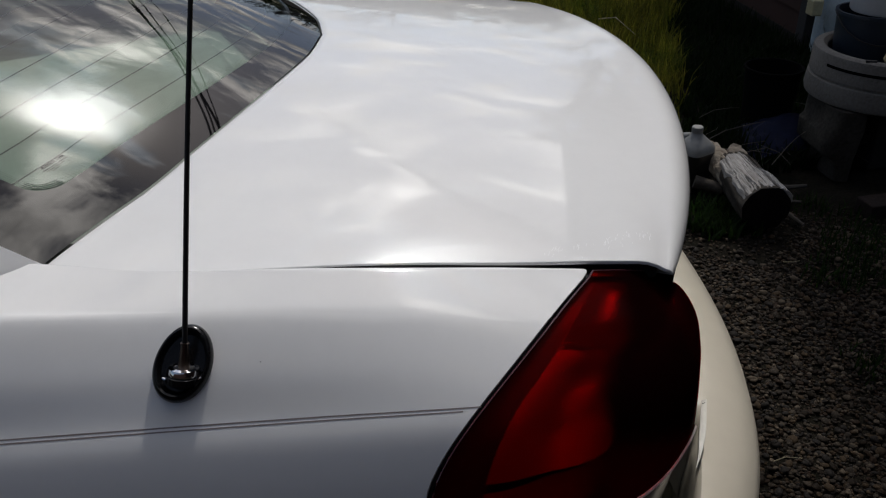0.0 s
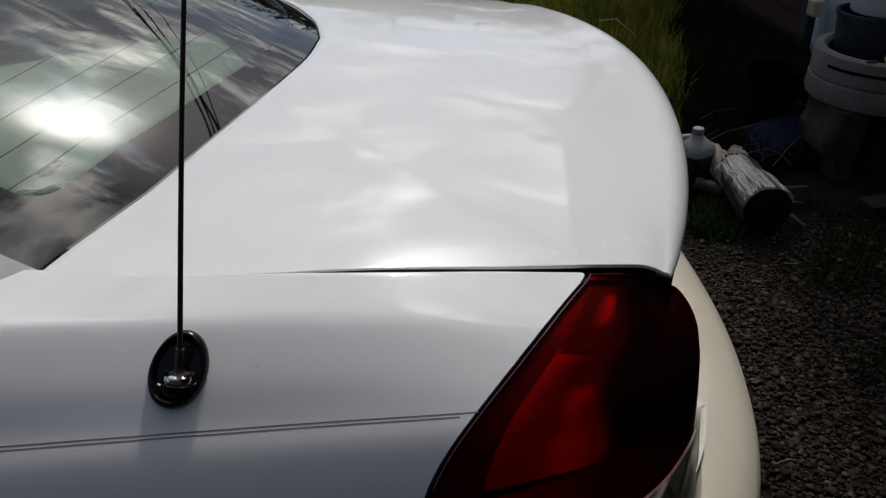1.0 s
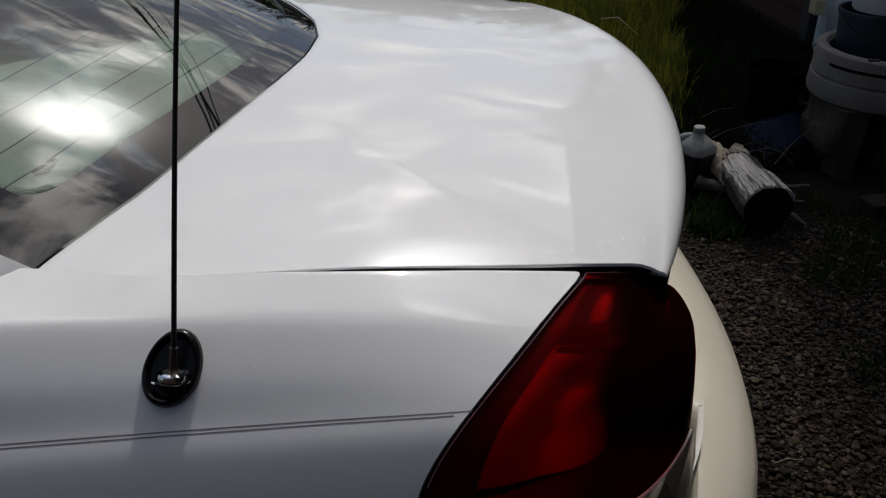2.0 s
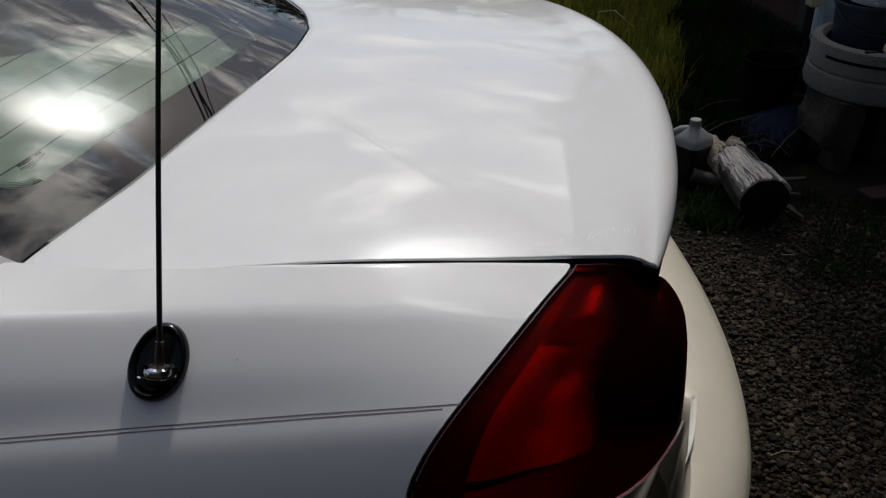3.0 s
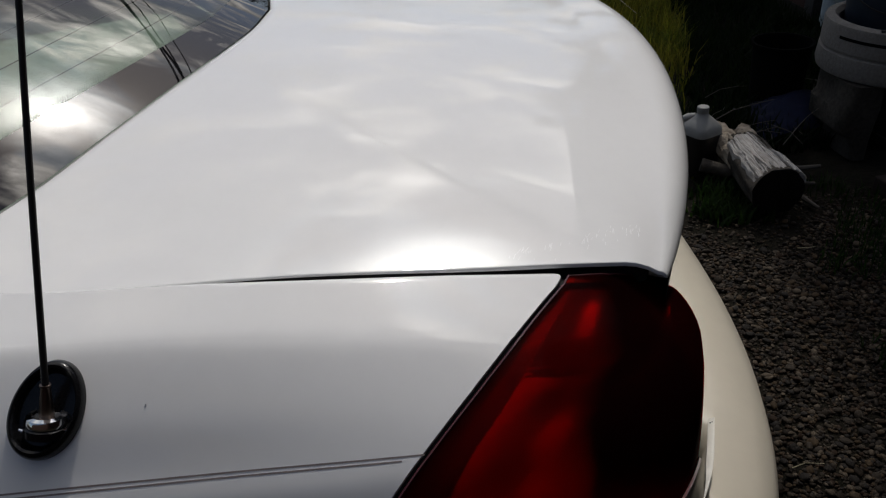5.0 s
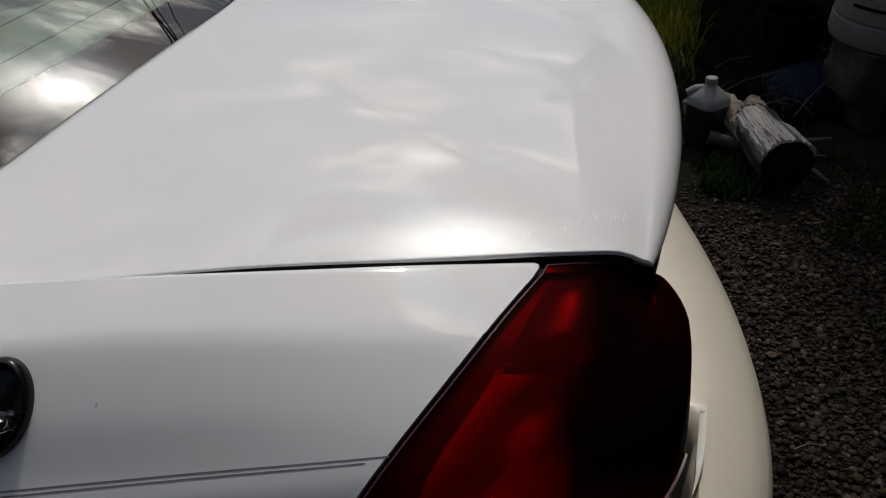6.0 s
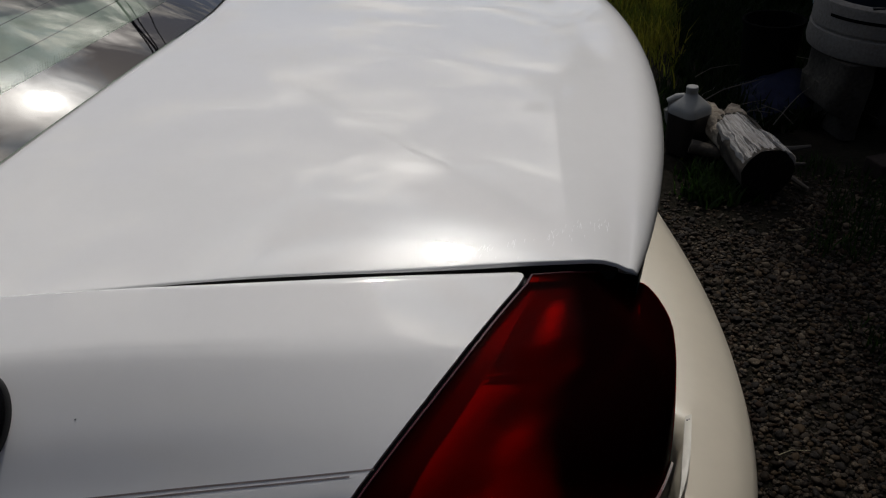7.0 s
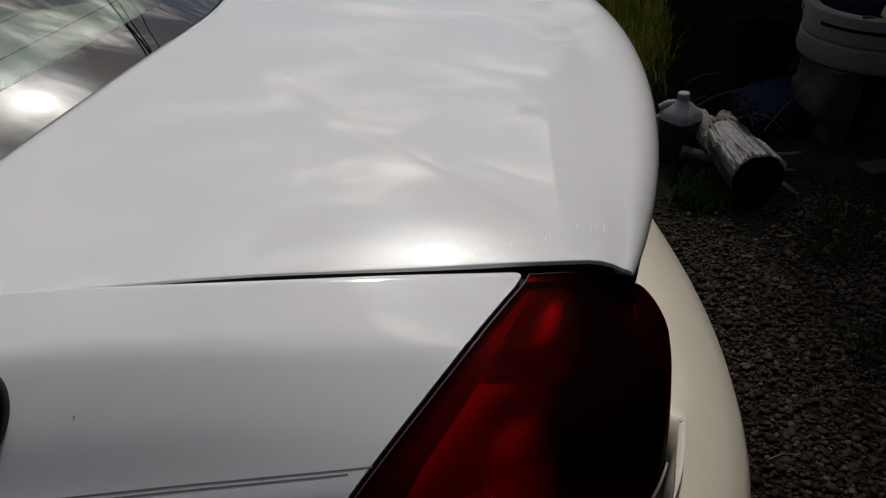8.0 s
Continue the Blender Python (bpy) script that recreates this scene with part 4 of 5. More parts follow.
def build_cabin():
    """Pillars, roof, side windows, bonnet, nose and windscreen in plain form."""
    for side in (-1, 1):
        rows = []
        n = 26
        for j in range(9):
            row = []
            for k in range(n + 1):
                w = k / n
                top = glass_point(side * 0.672, w, 0.001)
                xb = -0.412 - 0.788 * w ** 0.75
                foot = flank(1.7 * min(1.0, w / 0.12), xb, side)
                q = j / 8
                bow = Vector((0, side * 0.03, 0.02)) * 4 * q * (1 - q) * w
                row.append(foot.lerp(top, q) + bow)
            rows.append(row)
        g = grid(rows)
        part("rear_pillar", (local(CAR, g[0]), g[1]), M_PAINT, CAR)
        # side windows
        a = [flank(0, -1.22 - 1.9 * k / 16, side) for k in range(17)]
        b = [Vector((-1.10 - 1.25 * k / 16, YC + side * (0.52 + 0.02 * math.sin(math.pi * k / 16)), 1.33 + 0.05 * math.sin(math.pi * k / 16))) for k in range(17)]
        g = grid([a, [p.lerp(q, 0.5) + Vector((0, side * 0.02, 0)) for p, q in zip(a, b)], b])
        part("side_window", (local(CAR, g[0]), g[1]), M_DARKGLASS, CAR)
    roof = []
    for j in range(19):
        x = -0.91 - 1.51 * j / 18
        roof.append([Vector((x - 0.05 * (abs(-1 + 2 * i / 20)) ** 2 * (1 if j < 2 else 0), YC + (-1 + 2 * i / 20) * (0.50 + 0.035 * math.sin(math.pi * j / 18)), 1.420 - 0.015 * j / 18 + 0.03 * math.sin(math.pi * j / 18) - 0.065 * (-1 + 2 * i / 20) ** 2)) for i in range(21)])
    g = grid(roof)
    part("roof", (local(CAR, g[0]), g[1]), M_PAINT, CAR)
    ws = []
    for j in range(11):
        w = j / 10
        ws.append([Vector((-2.42 - 0.72 * w - 0.04 * (1 - abs(k) ** 2) * w, YC + k * (0.50 + 0.20 * w), 1.405 - 0.07 * k * k - 0.36 * w + 0.03 * 4 * w * (1 - w))) for k in [-1 + 2 * i / 16 for i in range(17)]])
    g = grid(ws)
    part("windscreen", (local(CAR, g[0]), g[1]), M_DARKGLASS, CAR)
    hood = []
    for j in range(13):
        x = -3.08 - 1.12 * j / 12
        l, r = flank(0, x, -1), flank(0, x, 1)
        hood.append([l.lerp(r, i / 16) + Vector((0, 0, 0.05 * (1 - (-1 + 2 * i / 16) ** 2))) for i in range(17)])
    g = grid(hood)
    part("bonnet", (local(CAR, g[0]), g[1]), M_PAINT, CAR)
    front = []
    for u in levels(0, 10, 20):
        l, r = flank(u, -4.2, -1), flank(u, -4.2, 1)
        bow = 0.05 + 0.19 * math.sin(math.pi * min(1.0, (u + 1.2) / 10.0)) ** 0.7
        front.append([l.lerp(r, i / 20) + Vector((-bow * (1 - abs(-1 + i / 10) ** 2.6), 0, (0.05 * (1 - (-1 + i / 10) ** 2)) * max(0, 1 - u))) for i in range(21)])
    g = outward(grid(front), (-3.0, YC, 0.6))
    part("front_bumper", (local(CAR, g[0]), g[1]), M_PAINT, CAR)
    g = lathe([(0.20, -0.11), (0.30, -0.105), (0.325, -0.08), (0.33, 0.0), (0.325, 0.08), (0.30, 0.105), (0.20, 0.11)], 32)
    h = lathe([(0.02, 0.085), (0.08, 0.095), (0.16, 0.07), (0.205, 0.10)], 32)
    for x in (-0.98, -3.70):
        for side in (-1, 1):
            m = Matrix.Translation(Vector((x, YC + side * 0.775, 0.33)) - Vector(CAR.location)) @ Euler((radians(90 if side < 0 else -90), 0, 0)).to_matrix().to_4x4()
            wh = part("wheel", ([m @ Vector(p) for p in g[0]], g[1]), M_TYRE, CAR, "black tyre")
            part("rim", ([m @ Vector(p) for p in h[0]], h[1]), M_RIM, wh)
    pan = [[Vector((-4.2 + 4.5 * j / 10, YC - 0.88 + 1.76 * i / 4, 0.24)) for i in range(5)] for j in range(11)]
    g = grid(pan)
    part("floor_pan", (local(CAR, g[0]), g[1]), M_BLACK, CAR)


def build_pinstripes():
    for u, x1 in ((3.888, 0.036), (3.955, 0.018)):
        xs = [-1.2 + (x1 + 1.2) * k / 60 for k in range(61)]
        a = [flank(u, x) for x in xs]
        b = [flank(u + 0.026, x) for x in xs]
        lift = Vector((0, -0.00016, 0.00016))
        g = grid([[p + lift for p in a], [p + lift for p in b]])
        part("pinstripe", (local(CAR, g[0]), g[1]), M_STRIPE, CAR, "thin grey-brown pinstripe along the flank")
    p = flank(2.90, -0.173)
    g = lathe([(0.0007, 0.0004), (0.0, 0.0006)], 8, p)
    part("paint_chip", (local(CAR, g[0]), g[1]), M_BLACK, CAR)


def build_antenna():
    AX, AU = -0.2450, 2.87
    at = flank(AU, AX)
    tx = (flank(AU, AX + 0.02) - flank(AU, AX - 0.02)).normalized()
    tu = (flank(AU - 0.2, AX) - flank(AU + 0.2, AX)).normalized()
    nz = tx.cross(tu).normalized()
    if nz.z < 0:
        nz = -nz
    ob = empty("radio_antenna", at)
    tagged(ob, "thin black whip antenna in a black oval bezel on the flank", "antenna")
    a, b = 0.0275, 0.0372

    def oval(scale, h, shift=0.0):
        out = []
        for k in range(56):
            t = 2 * math.pi * k / 56
            egg = 1.0 - 0.06 * math.sin(t)
            out.append(tx * (a * egg * scale * math.cos(t) + 0.17 * b * scale * math.sin(t)) + tu * (b * scale * math.sin(t) + shift) + nz * h)
        return out
    rows = [oval(1.0, -0.004), oval(1.0, 0.002), oval(0.975, 0.0055), oval(0.93, 0.0085), oval(0.87, 0.0095), oval(0.82, 0.0085), oval(0.78, 0.005), oval(0.72, 0.001), oval(0.5, 0.0008, -0.002), oval(0.02, 0.0008, -0.003)]
    part("bezel", grid(rows, closed_v=True), M_BEZEL, ob, "black glossy oval bezel")
    axis = Vector((0.155, 0.27, 0.95)).normalized()
    foot = tx * 0.0015 - tu * 0.006 + nz * 0.006
    rot = axis.to_track_quat("Z", "Y").to_matrix().to_4x4()

    def turned(prof, base, segs=28):
        v, f = lathe(prof, segs)
        return [Matrix.Translation(base) @ rot @ Vector(p) for p in v], f
    part("socket", turned([(0.017, -0.012), (0.0165, -0.006), (0.013, -0.004), (0.004, -0.003)], foot), M_BEZEL, ob)
    part("nut", turned([(0.0150, -0.0045), (0.0155, -0.002), (0.0140, 0.0015), (0.0105, 0.0025), (0.0095, 0.0010), (0.0040, 0.0005)], foot), M_CHROME, ob, "chrome nut")
    v, f = tube([foot - tu * (0.0125 - 0.35 * (k / 8) ** 2 * 0.012) + tx * (0.0195 * k / 8) + nz * (0.0015 - 0.0005 * (k / 8) ** 2) for k in range(-8, 9)], 0.0013, 8)
    part("lip", (v, f), M_CHROME, ob, "curved chrome lip")
    part("ferrule", turned([(0.0052, 0.0), (0.0055, 0.003), (0.0046, 0.012), (0.0036, 0.024), (0.0040, 0.0245), (0.0040, 0.0262), (0.0026, 0.0265)], foot), M_FERRULE, ob, "tapered steel ferrule")
    side = axis.cross(Vector((0, 1, 0))).normalized()
    pts = [foot + axis * (0.026 + 0.72 * k / 16) + side * (0.005 * math.sin(math.pi * k / 16)) for k in range(17)]
    v, f = tube(pts, [0.0026 - 0.0009 * k / 16 for k in range(17)], 10)
    part("mast", (v, f), M_MAST, ob, "thin dark steel mast")


def build_scuffs():
    rnd = random.Random(2)
    for k in range(54):
        t = rnd.random()
        x, d = 0.135 + 0.125 * t + rnd.uniform(-.008, .008), -(0.652 - 0.036 * t) + rnd.gauss(0, .005)
        a, ln = rnd.uniform(0.9, 1.5), rnd.uniform(0.002, 0.008)
        p, q = (x, d), (x + ln * math.cos(a), d + ln * math.sin(a))
        v = []
        for (px, pd) in (p, q):
            for w in (-0.00018, 0.00018):
                v.append(Vector((px + w, YC + pd, lid_z(px, pd) + 0.0002)))
        part("scuff", (local(CAR, v), [(0, 1, 3, 2)]), M_SCUFF, CAR)


build_lid()
build_scuffs()
for sd in (-1, 1):
    build_flank(sd)
    build_lamp(sd)
build_gutter()
build_bumper()
build_trim()
build_window()
build_cabin()
build_pinstripes()
build_antenna()

# ---- the house beyond ----
def build_house():
    h = empty("house", (2.6, 5.15, 0))
    tagged(h, "low house with dark brown siding and a dark corner post", "house")
    o = Vector(h.location)
    def b(name, x0, x1, y0, y1, z0, z1, m, bev=0.0, label=""):
        bm = box(x0, x1, y0, y1, z0, z1, bev)
        bmesh.ops.translate(bm, verts=bm.verts, vec=-o)
        return part(name, bm, m, h, label, smooth=False)
    def eave_y(z):
        """Where the raked west end stops at height z."""
        return HOUSE_BACK - (HOUSE_BACK - 5.20) * max(0.0, z - HOUSE_LOW) / (HOUSE_H - HOUSE_LOW)
    bm = box(2.62, 9.0, 5.20, HOUSE_BACK, 0.0, HOUSE_H)
    for v in bm.verts:
        if v.co.z > 1 and v.co.y > 6:
            v.co.z = HOUSE_LOW
    bmesh.ops.translate(bm, verts=bm.verts, vec=-o)
    w = part("wall", bm, M_SIDING, h, smooth=False)
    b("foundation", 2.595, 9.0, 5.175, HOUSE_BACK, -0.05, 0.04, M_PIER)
    for k in range(60):
        z = 0.04 + 0.14 * k
        if z + 0.14 > HOUSE_H:
            break
        for nm, c in (("siding_board", (2.60, 2.628, 5.24, max(5.26, eave_y(z + 0.14)))), ("siding_board", (2.66, 9.0, 5.178, 5.21))):
            bm = box(c[0], c[1], c[2], c[3], z, z + 0.146)
            for v in bm.verts:
                if v.co.z > z + 0.1:
                    v.co += Vector((0.012, 0, 0)) if c[1] < 3 else Vector((0, 0.012, 0))
            bmesh.ops.translate(bm, verts=bm.verts, vec=-o)
            part(nm, bm, M_SIDING, w, smooth=False)
    b("corner_post", 2.565, 2.66, 5.14, 5.24, 0.0, HOUSE_H, M_DARKTRIM, 0.004)
    bm = box(2.52, 9.2, 5.05, HOUSE_BACK + 0.1, HOUSE_H, HOUSE_H + 0.14, 0.02)
    for v in bm.verts:
        v.co.z -= (HOUSE_H - HOUSE_LOW) * (v.co.y - 5.20) / (HOUSE_BACK - 5.20)
    bmesh.ops.translate(bm, verts=bm.verts, vec=-o)
    part("roof", bm, M_ROOF, h, "steep dark roof", smooth=False)


HOUSE_H, HOUSE_LOW, HOUSE_BACK = 6.3, 4.7, 7.4
build_house()


def build_light_blocks():
    """Plain unseen walls, added to block sky light from the east and south."""
    bm = box(2.75, 2.95, -7.0, 2.3, -0.05, 6.6, 0.01)
    ob = part("wall_east", bm, M_SIDING, smooth=False)
    tagged(ob, "unseen dark brown wall added beside the drive to block light", "wall", kind="structure")
    bm = box(-7.0, 2.75, -3.3, -3.1, -0.05, 3.3, 0.01)
    ob = part("wall_south", bm, M_SIDING, smooth=False)
    tagged(ob, "unseen dark brown wall added behind the camera to block light", "wall", kind="structure")


build_light_blocks()


def build_meter():
    ob = empty("utility_meter", (2.640, 4.98, 0))
    tagged(ob, "grey-blue utility pipe and meter with tan boxes by the wall", "meter")
    g = tube([(-0.07, 0, 0), (-0.07, 0, 0.6), (-0.07, 0, 1.3)], 0.035, 16)
    part("pipe", g, M_METER, ob)
    g = lathe([(0.05, 0.0), (0.085, 0.02), (0.09, 0.15), (0.11, 0.18), (0.115, 0.30), (0.10, 0.36), (0.04, 0.40)], 24, (0.03, 0.02, 0.0))
    part("meter_body", g, M_METER, ob)
    for x, z in ((-0.17, 0.31), (0.085, 0.20)):
        bm = box(x - 0.032, x + 0.032, -0.12, -0.04, z - 0.045, z + 0.045, 0.008)
        part("tan_box", bm, M_TANBOX, ob, smooth=False)


build_meter()


# ---- things in the yard ----
def build_tub():
    ob = empty("tub", (2.045, 3.475, 0.30))
    tagged(ob, "weathered grey concrete tub on a block, with a slotted collar", "tub")
    prof = [(0.02, 0.03), (0.24, 0.03), (0.245, 0.19), (0.262, 0.205), (0.285, 0.205), (0.296, 0.199), (0.299, 0.190), (0.300, 0.102), (0.294, 0.098), (0.294, 0.091), (0.303, 0.087), (0.308, 0.030), (0.302, 0.008), (0.285, 0.0), (0.02, 0.0)]
    part("shell", lathe(prof, 64), M_CONCRETE, ob)
    for a0, a1 in ((190, 258), (262, 330)):
        rows = [[Vector((0.3006 * math.cos(radians(a)), 0.3006 * math.sin(radians(a)), z)) for a in [a0 + (a1 - a0) * k / 20 for k in range(21)]] for z in (0.150, 0.162)]
        part("slot", grid(rows), M_PAIL, ob, "dark slot in the collar")
    bm = box(-0.02, 0.02, -0.008, 0.008, 0.0, 0.008, 0.002)
    bmesh.ops.rotate(bm, verts=bm.verts, matrix=Matrix.Rotation(radians(-20), 3, "Z"))
    bmesh.ops.translate(bm, verts=bm.verts, vec=(-0.20, -0.19, 0.203))
    part("clip", bm, M_DARKTRIM, ob, "small dark clip on the rim", smooth=False)


def build_blocks():
    # a rough pier, stepped in at its foot
    rings = []
    for z, x0, x1 in ((0.0, 1.800, 1.868), (0.085, 1.796, 1.872), (0.100, 1.762, 1.874), (0.115, 1.748, 1.876), (0.195, 1.744, 1.880), (0.215, 1.762, 1.884), (0.302, 1.766, 1.888)):
        ring = []
        for k in range(48):
            a = 2 * math.pi * k / 48
            c, q = math.cos(a), math.sin(a)
            sq = (abs(c) ** 7 + abs(q) ** 7) ** (-1 / 7)
            p = Vector(((x0 + x1) / 2 + (x1 - x0) / 2 * sq * c, 3.41 + 0.14 * sq * q - 0.25 * (x1 - x0) / 2 * sq * c, z))
            ring.append(p + Vector((0.010 * noise.noise(p * 16), 0.010 * noise.noise(p * 16 + Vector((5, 0, 0))), 0)))
        rings.append(ring)
    g = grid(rings, closed_v=True)
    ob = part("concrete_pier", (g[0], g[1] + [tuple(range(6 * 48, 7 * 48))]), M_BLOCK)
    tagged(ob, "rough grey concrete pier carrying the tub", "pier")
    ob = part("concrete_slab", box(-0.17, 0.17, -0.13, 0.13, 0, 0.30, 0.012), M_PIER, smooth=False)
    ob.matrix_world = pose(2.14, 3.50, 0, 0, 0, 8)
    tagged(ob, "near-black concrete block standing under the tub's back", "block")
    for k, (x, y, r) in enumerate(((1.86, 2.99, 8), (2.09, 3.01, -6), (2.31, 3.04, 4))):
        b = part("brick", box(-0.10, 0.10, -0.048, 0.048, 0, 0.062, 0.006), M_CLAYBRICK, smooth=False)
        b.matrix_world = pose(x, y, -0.004, 0, 0, r)
        tagged(b, "old dark brick lying before the block", "brick", "bricks before the block")


def build_buckets():
    ob = empty("blue_bucket", (1.995, 3.575, 0.33))
    tagged(ob, "dark blue plastic bucket standing in the tub", "bucket")
    part("bucket_body", lathe([(0.01, 0.0), (0.118, 0.0), (0.124, 0.01), (0.142, 0.285), (0.150, 0.287), (0.150, 0.30), (0.138, 0.30), (0.120, 0.02), (0.01, 0.015)], 40), M_BUCKET, ob)
    pts = [(0.152 * math.cos(radians(a)), 0.152 * math.sin(radians(a)), 0.29 - 0.10 * math.sin(radians(a - 170) * 1.0)) for a in range(170, 351, 12)]
    part("bail", tube(pts, 0.003, 8), M_MAST, ob)
    wb = empty("white_bucket", (2.025, 3.56, 0.630))
    tagged(wb, "white plastic bucket set on the blue bucket", "bucket")
    part("bucket_body", lathe([(0.01, 0.0), (0.128, 0.0), (0.134, 0.008), (0.150, 0.30), (0.158, 0.30), (0.158, 0.315), (0.145, 0.315), (0.128, 0.02), (0.01, 0.015)], 40), M_WBUCKET, wb)


def build_beige_jug():
    ob = empty("beige_jug", (1.995, 3.325, 0.425))
    tagged(ob, "yellowed plastic jug lying tilted in the tub", "jug")
    bm = box(-0.092, 0.092, -0.075, 0.075, 0.0, 0.22, 0.050)
    for v in bm.verts:
        k = max(0, (v.co.z - 0.14) / 0.10)
        v.co.x *= 1 - 0.35 * k
        v.co.y *= 1 - 0.30 * k
    m = Matrix.Rotation(radians(38), 3, "Y")
    bmesh.ops.rotate(bm, verts=bm.verts, matrix=m)
    part("jug_body", bm, M_BEIGE, ob)
    v, f = lathe([(0.022, 0.215), (0.024, 0.225), (0.024, 0.250), (0.0, 0.252)], 20)
    part("cap", ([m @ Vector(p) for p in v], f), M_BEIGEHI, ob)
    v, f = tube([m @ Vector(p) for p in ((0.0, -0.072, 0.05), (0.0, -0.076, 0.12), (0.0, -0.068, 0.19))], 0.004, 8)
    part("seam", (v, f), M_BEIGEHI, ob)


def build_milk_jug():
    ob = empty("milk_jug", (1.195, 3.30, 0.0))
    tagged(ob, "milky plastic gallon jug with a dark lower half", "jug")
    def section(z, r, pw, n=36):
        out = []
        for k in range(n):
            a = 2 * math.pi * k / n
            c, s = math.cos(a), math.sin(a)
            q = (abs(c) ** pw + abs(s) ** pw) ** (-1 / pw)
            out.append(Vector((r * q * c, r * q * s, z)))
        return out
    lower = [section(0.0, 0.050, 5), section(0.006, 0.060, 5), section(0.03, 0.065, 5), section(0.166, 0.065, 5)]
    upper = [section(0.166, 0.0652, 5), section(0.186, 0.064, 4.5), section(0.202, 0.056, 3.5), section(0.218, 0.042, 2.6), section(0.234, 0.026, 2.1), section(0.246, 0.0195, 2), section(0.252, 0.019, 2)]
    part("lower_half", grid(lower, closed_v=True), M_JUGLOW, ob, "dark lower half")
    part("upper_half", grid(upper, closed_v=True), M_JUG, ob, "milky translucent plastic")
    part("cap", lathe([(0.0215, 0.245), (0.0225, 0.248), (0.0225, 0.266), (0.020, 0.269), (0.0, 0.269)], 24), M_JUG, ob)
    part("handle", tube([(-0.020, -0.012, 0.226), (-0.046, -0.026, 0.216), (-0.066, -0.036, 0.200), (-0.072, -0.040, 0.165), (-0.064, -0.036, 0.12), (-0.056, -0.03, 0.095)], [0.014, 0.017, 0.018, 0.016, 0.014, 0.013], 14), M_JUG, ob)
    ob.rotation_euler = (0, 0, radians(-62))


def build_log():
    ob = empty("firewood_log", (1.33, 3.05, 0.0))
    tagged(ob, "weathered grey split log with bark on its forked far end", "log")
    a, b = Vector((-0.005, -0.16, 0.098)), Vector((0.014, 0.20, 0.105))
    rows = []
    n, segs = 40, 130
    for i in range(n + 1):
        t = i / n
        c = a.lerp(b, t)
        r = 0.092 - 0.014 * t
        row = []
        for k in range(segs):
            an = 2 * math.pi * k / segs
            lump = 1 + 0.10 * noise.noise(Vector((math.cos(an) * 2.2, math.sin(an) * 2.2, t * 3))) + 0.03 * noise.noise(Vector((an * 3, t * 1.2, 2))) * min(1.0, t * 5)
            crack = -0.020 * min(1.0, t * 5) * max(0, 1 - abs(noise.noise(Vector((an * 2.6, t * 0.7, 7)))) * 16) - 0.0015 * min(1.0, t * 5) * max(0, 1 - abs(noise.noise(Vector((an * 9.0, t * 1.3, 3)))) * 6)
            x, z = math.cos(an) * r * lump, math.sin(an) * r * lump
            flat = 0.085 - 0.022 * min(1.0, t * 4)
            if z > flat:                                      # split flat along the top
                z = flat + (z - flat) * 0.35
            row.append(c + Vector((x, 0, z + (crack if z > 0.02 else 0))))
        rows.append(row)
    v, f = grid(rows, closed_v=True)
    part("trunk", (v, f), M_STUB, ob, "dark weathered bark")
    # the bleached plate of split wood on top, with ragged ends and long cracks
    n, m = 44, 72
    plate = []
    for i in range(n + 1):
        t = 0.01 + 0.86 * i / n
        row = []
        for j in range(m + 1):
            e = -1 + 2 * j / m
            y = -0.16 + 0.36 * t + 0.030 * noise.noise(Vector((e * 3.0, 4.0 * (i / n > 0.5), 5))) * (1 if i == n else 0.4 * (i / n) ** 3)
            half = 0.086 - 0.022 * t * t + 0.009 * noise.noise(Vector((t * 7.0, 3.0 * (1 if e > 0 else -1), 1))) - (0.022 * max(0.0, noise.noise(Vector((t * 16.0, 0, 2)))) if e > 0 else 0.0)
            if e > 0:                                         # broken away beside the fork
                half *= 1 - 0.45 * min(1.0, max(0.0, (t - 0.42) / 0.12))
            x = 0.004 + e * half
            top = 0.098 + 0.007 * t + 0.082 - 0.9 * max(0.0, abs(e) - 0.35) ** 2 * 0.085
            wave = 0.22 * noise.noise(Vector((t * 3, 0, 8)))
            split = abs(noise.noise(Vector((e * 3.1 + wave, t * 0.5, 7))))
            fine = abs(noise.noise(Vector((e * 9.0 + 2 * wave, t * 1.1, 3))))
            row.append(Vector((x, y, top - 0.024 * max(0.0, 1 - split * 24) - 0.003 * max(0.0, 1 - fine * 12) + 0.0025 * noise.noise(Vector((e * 4, t * 2, 4))))))
        plate.append(row)
    under = [[p - Vector((0, 0, 0.030)) for p in r] for r in plate]
    g = grid(plate)
    ring = [(0, j) for j in range(m + 1)] + [(i, m) for i in range(1, n + 1)] + [(n, j) for j in range(m - 1, -1, -1)] + [(i, 0) for i in range(n - 1, 0, -1)]
    h = grid([[plate[i][j] for i, j in ring], [under[i][j] for i, j in ring]], closed_v=True)
    g = join(g, h)
    part("split_plate", g, M_WOOD, ob, "bleached grey split wood with long cracks", smooth=False)
    cen = len(rows[0])
    cap = [a + Vector((0, 0.004 + 0.003 * noise.noise(p * 30), 0)) + (p - a) * 0.985 for p in rows[0]]
    inner = [a + Vector((0, 0.006 * noise.noise(p * 40), 0)) + (p - a) * 0.5 for p in rows[0]]
    g = grid([cap, inner], closed_v=True)
    g = (g[0], g[1] + [tuple(range(cen, 2 * cen))])
    # the end turned from the sun has its shade in the colour
    part("cut_end", ([p - Vector((0, 0.006, 0)) for p in g[0]], g[1]), M_LOGEND, ob, "cut end coloured dark for shade")
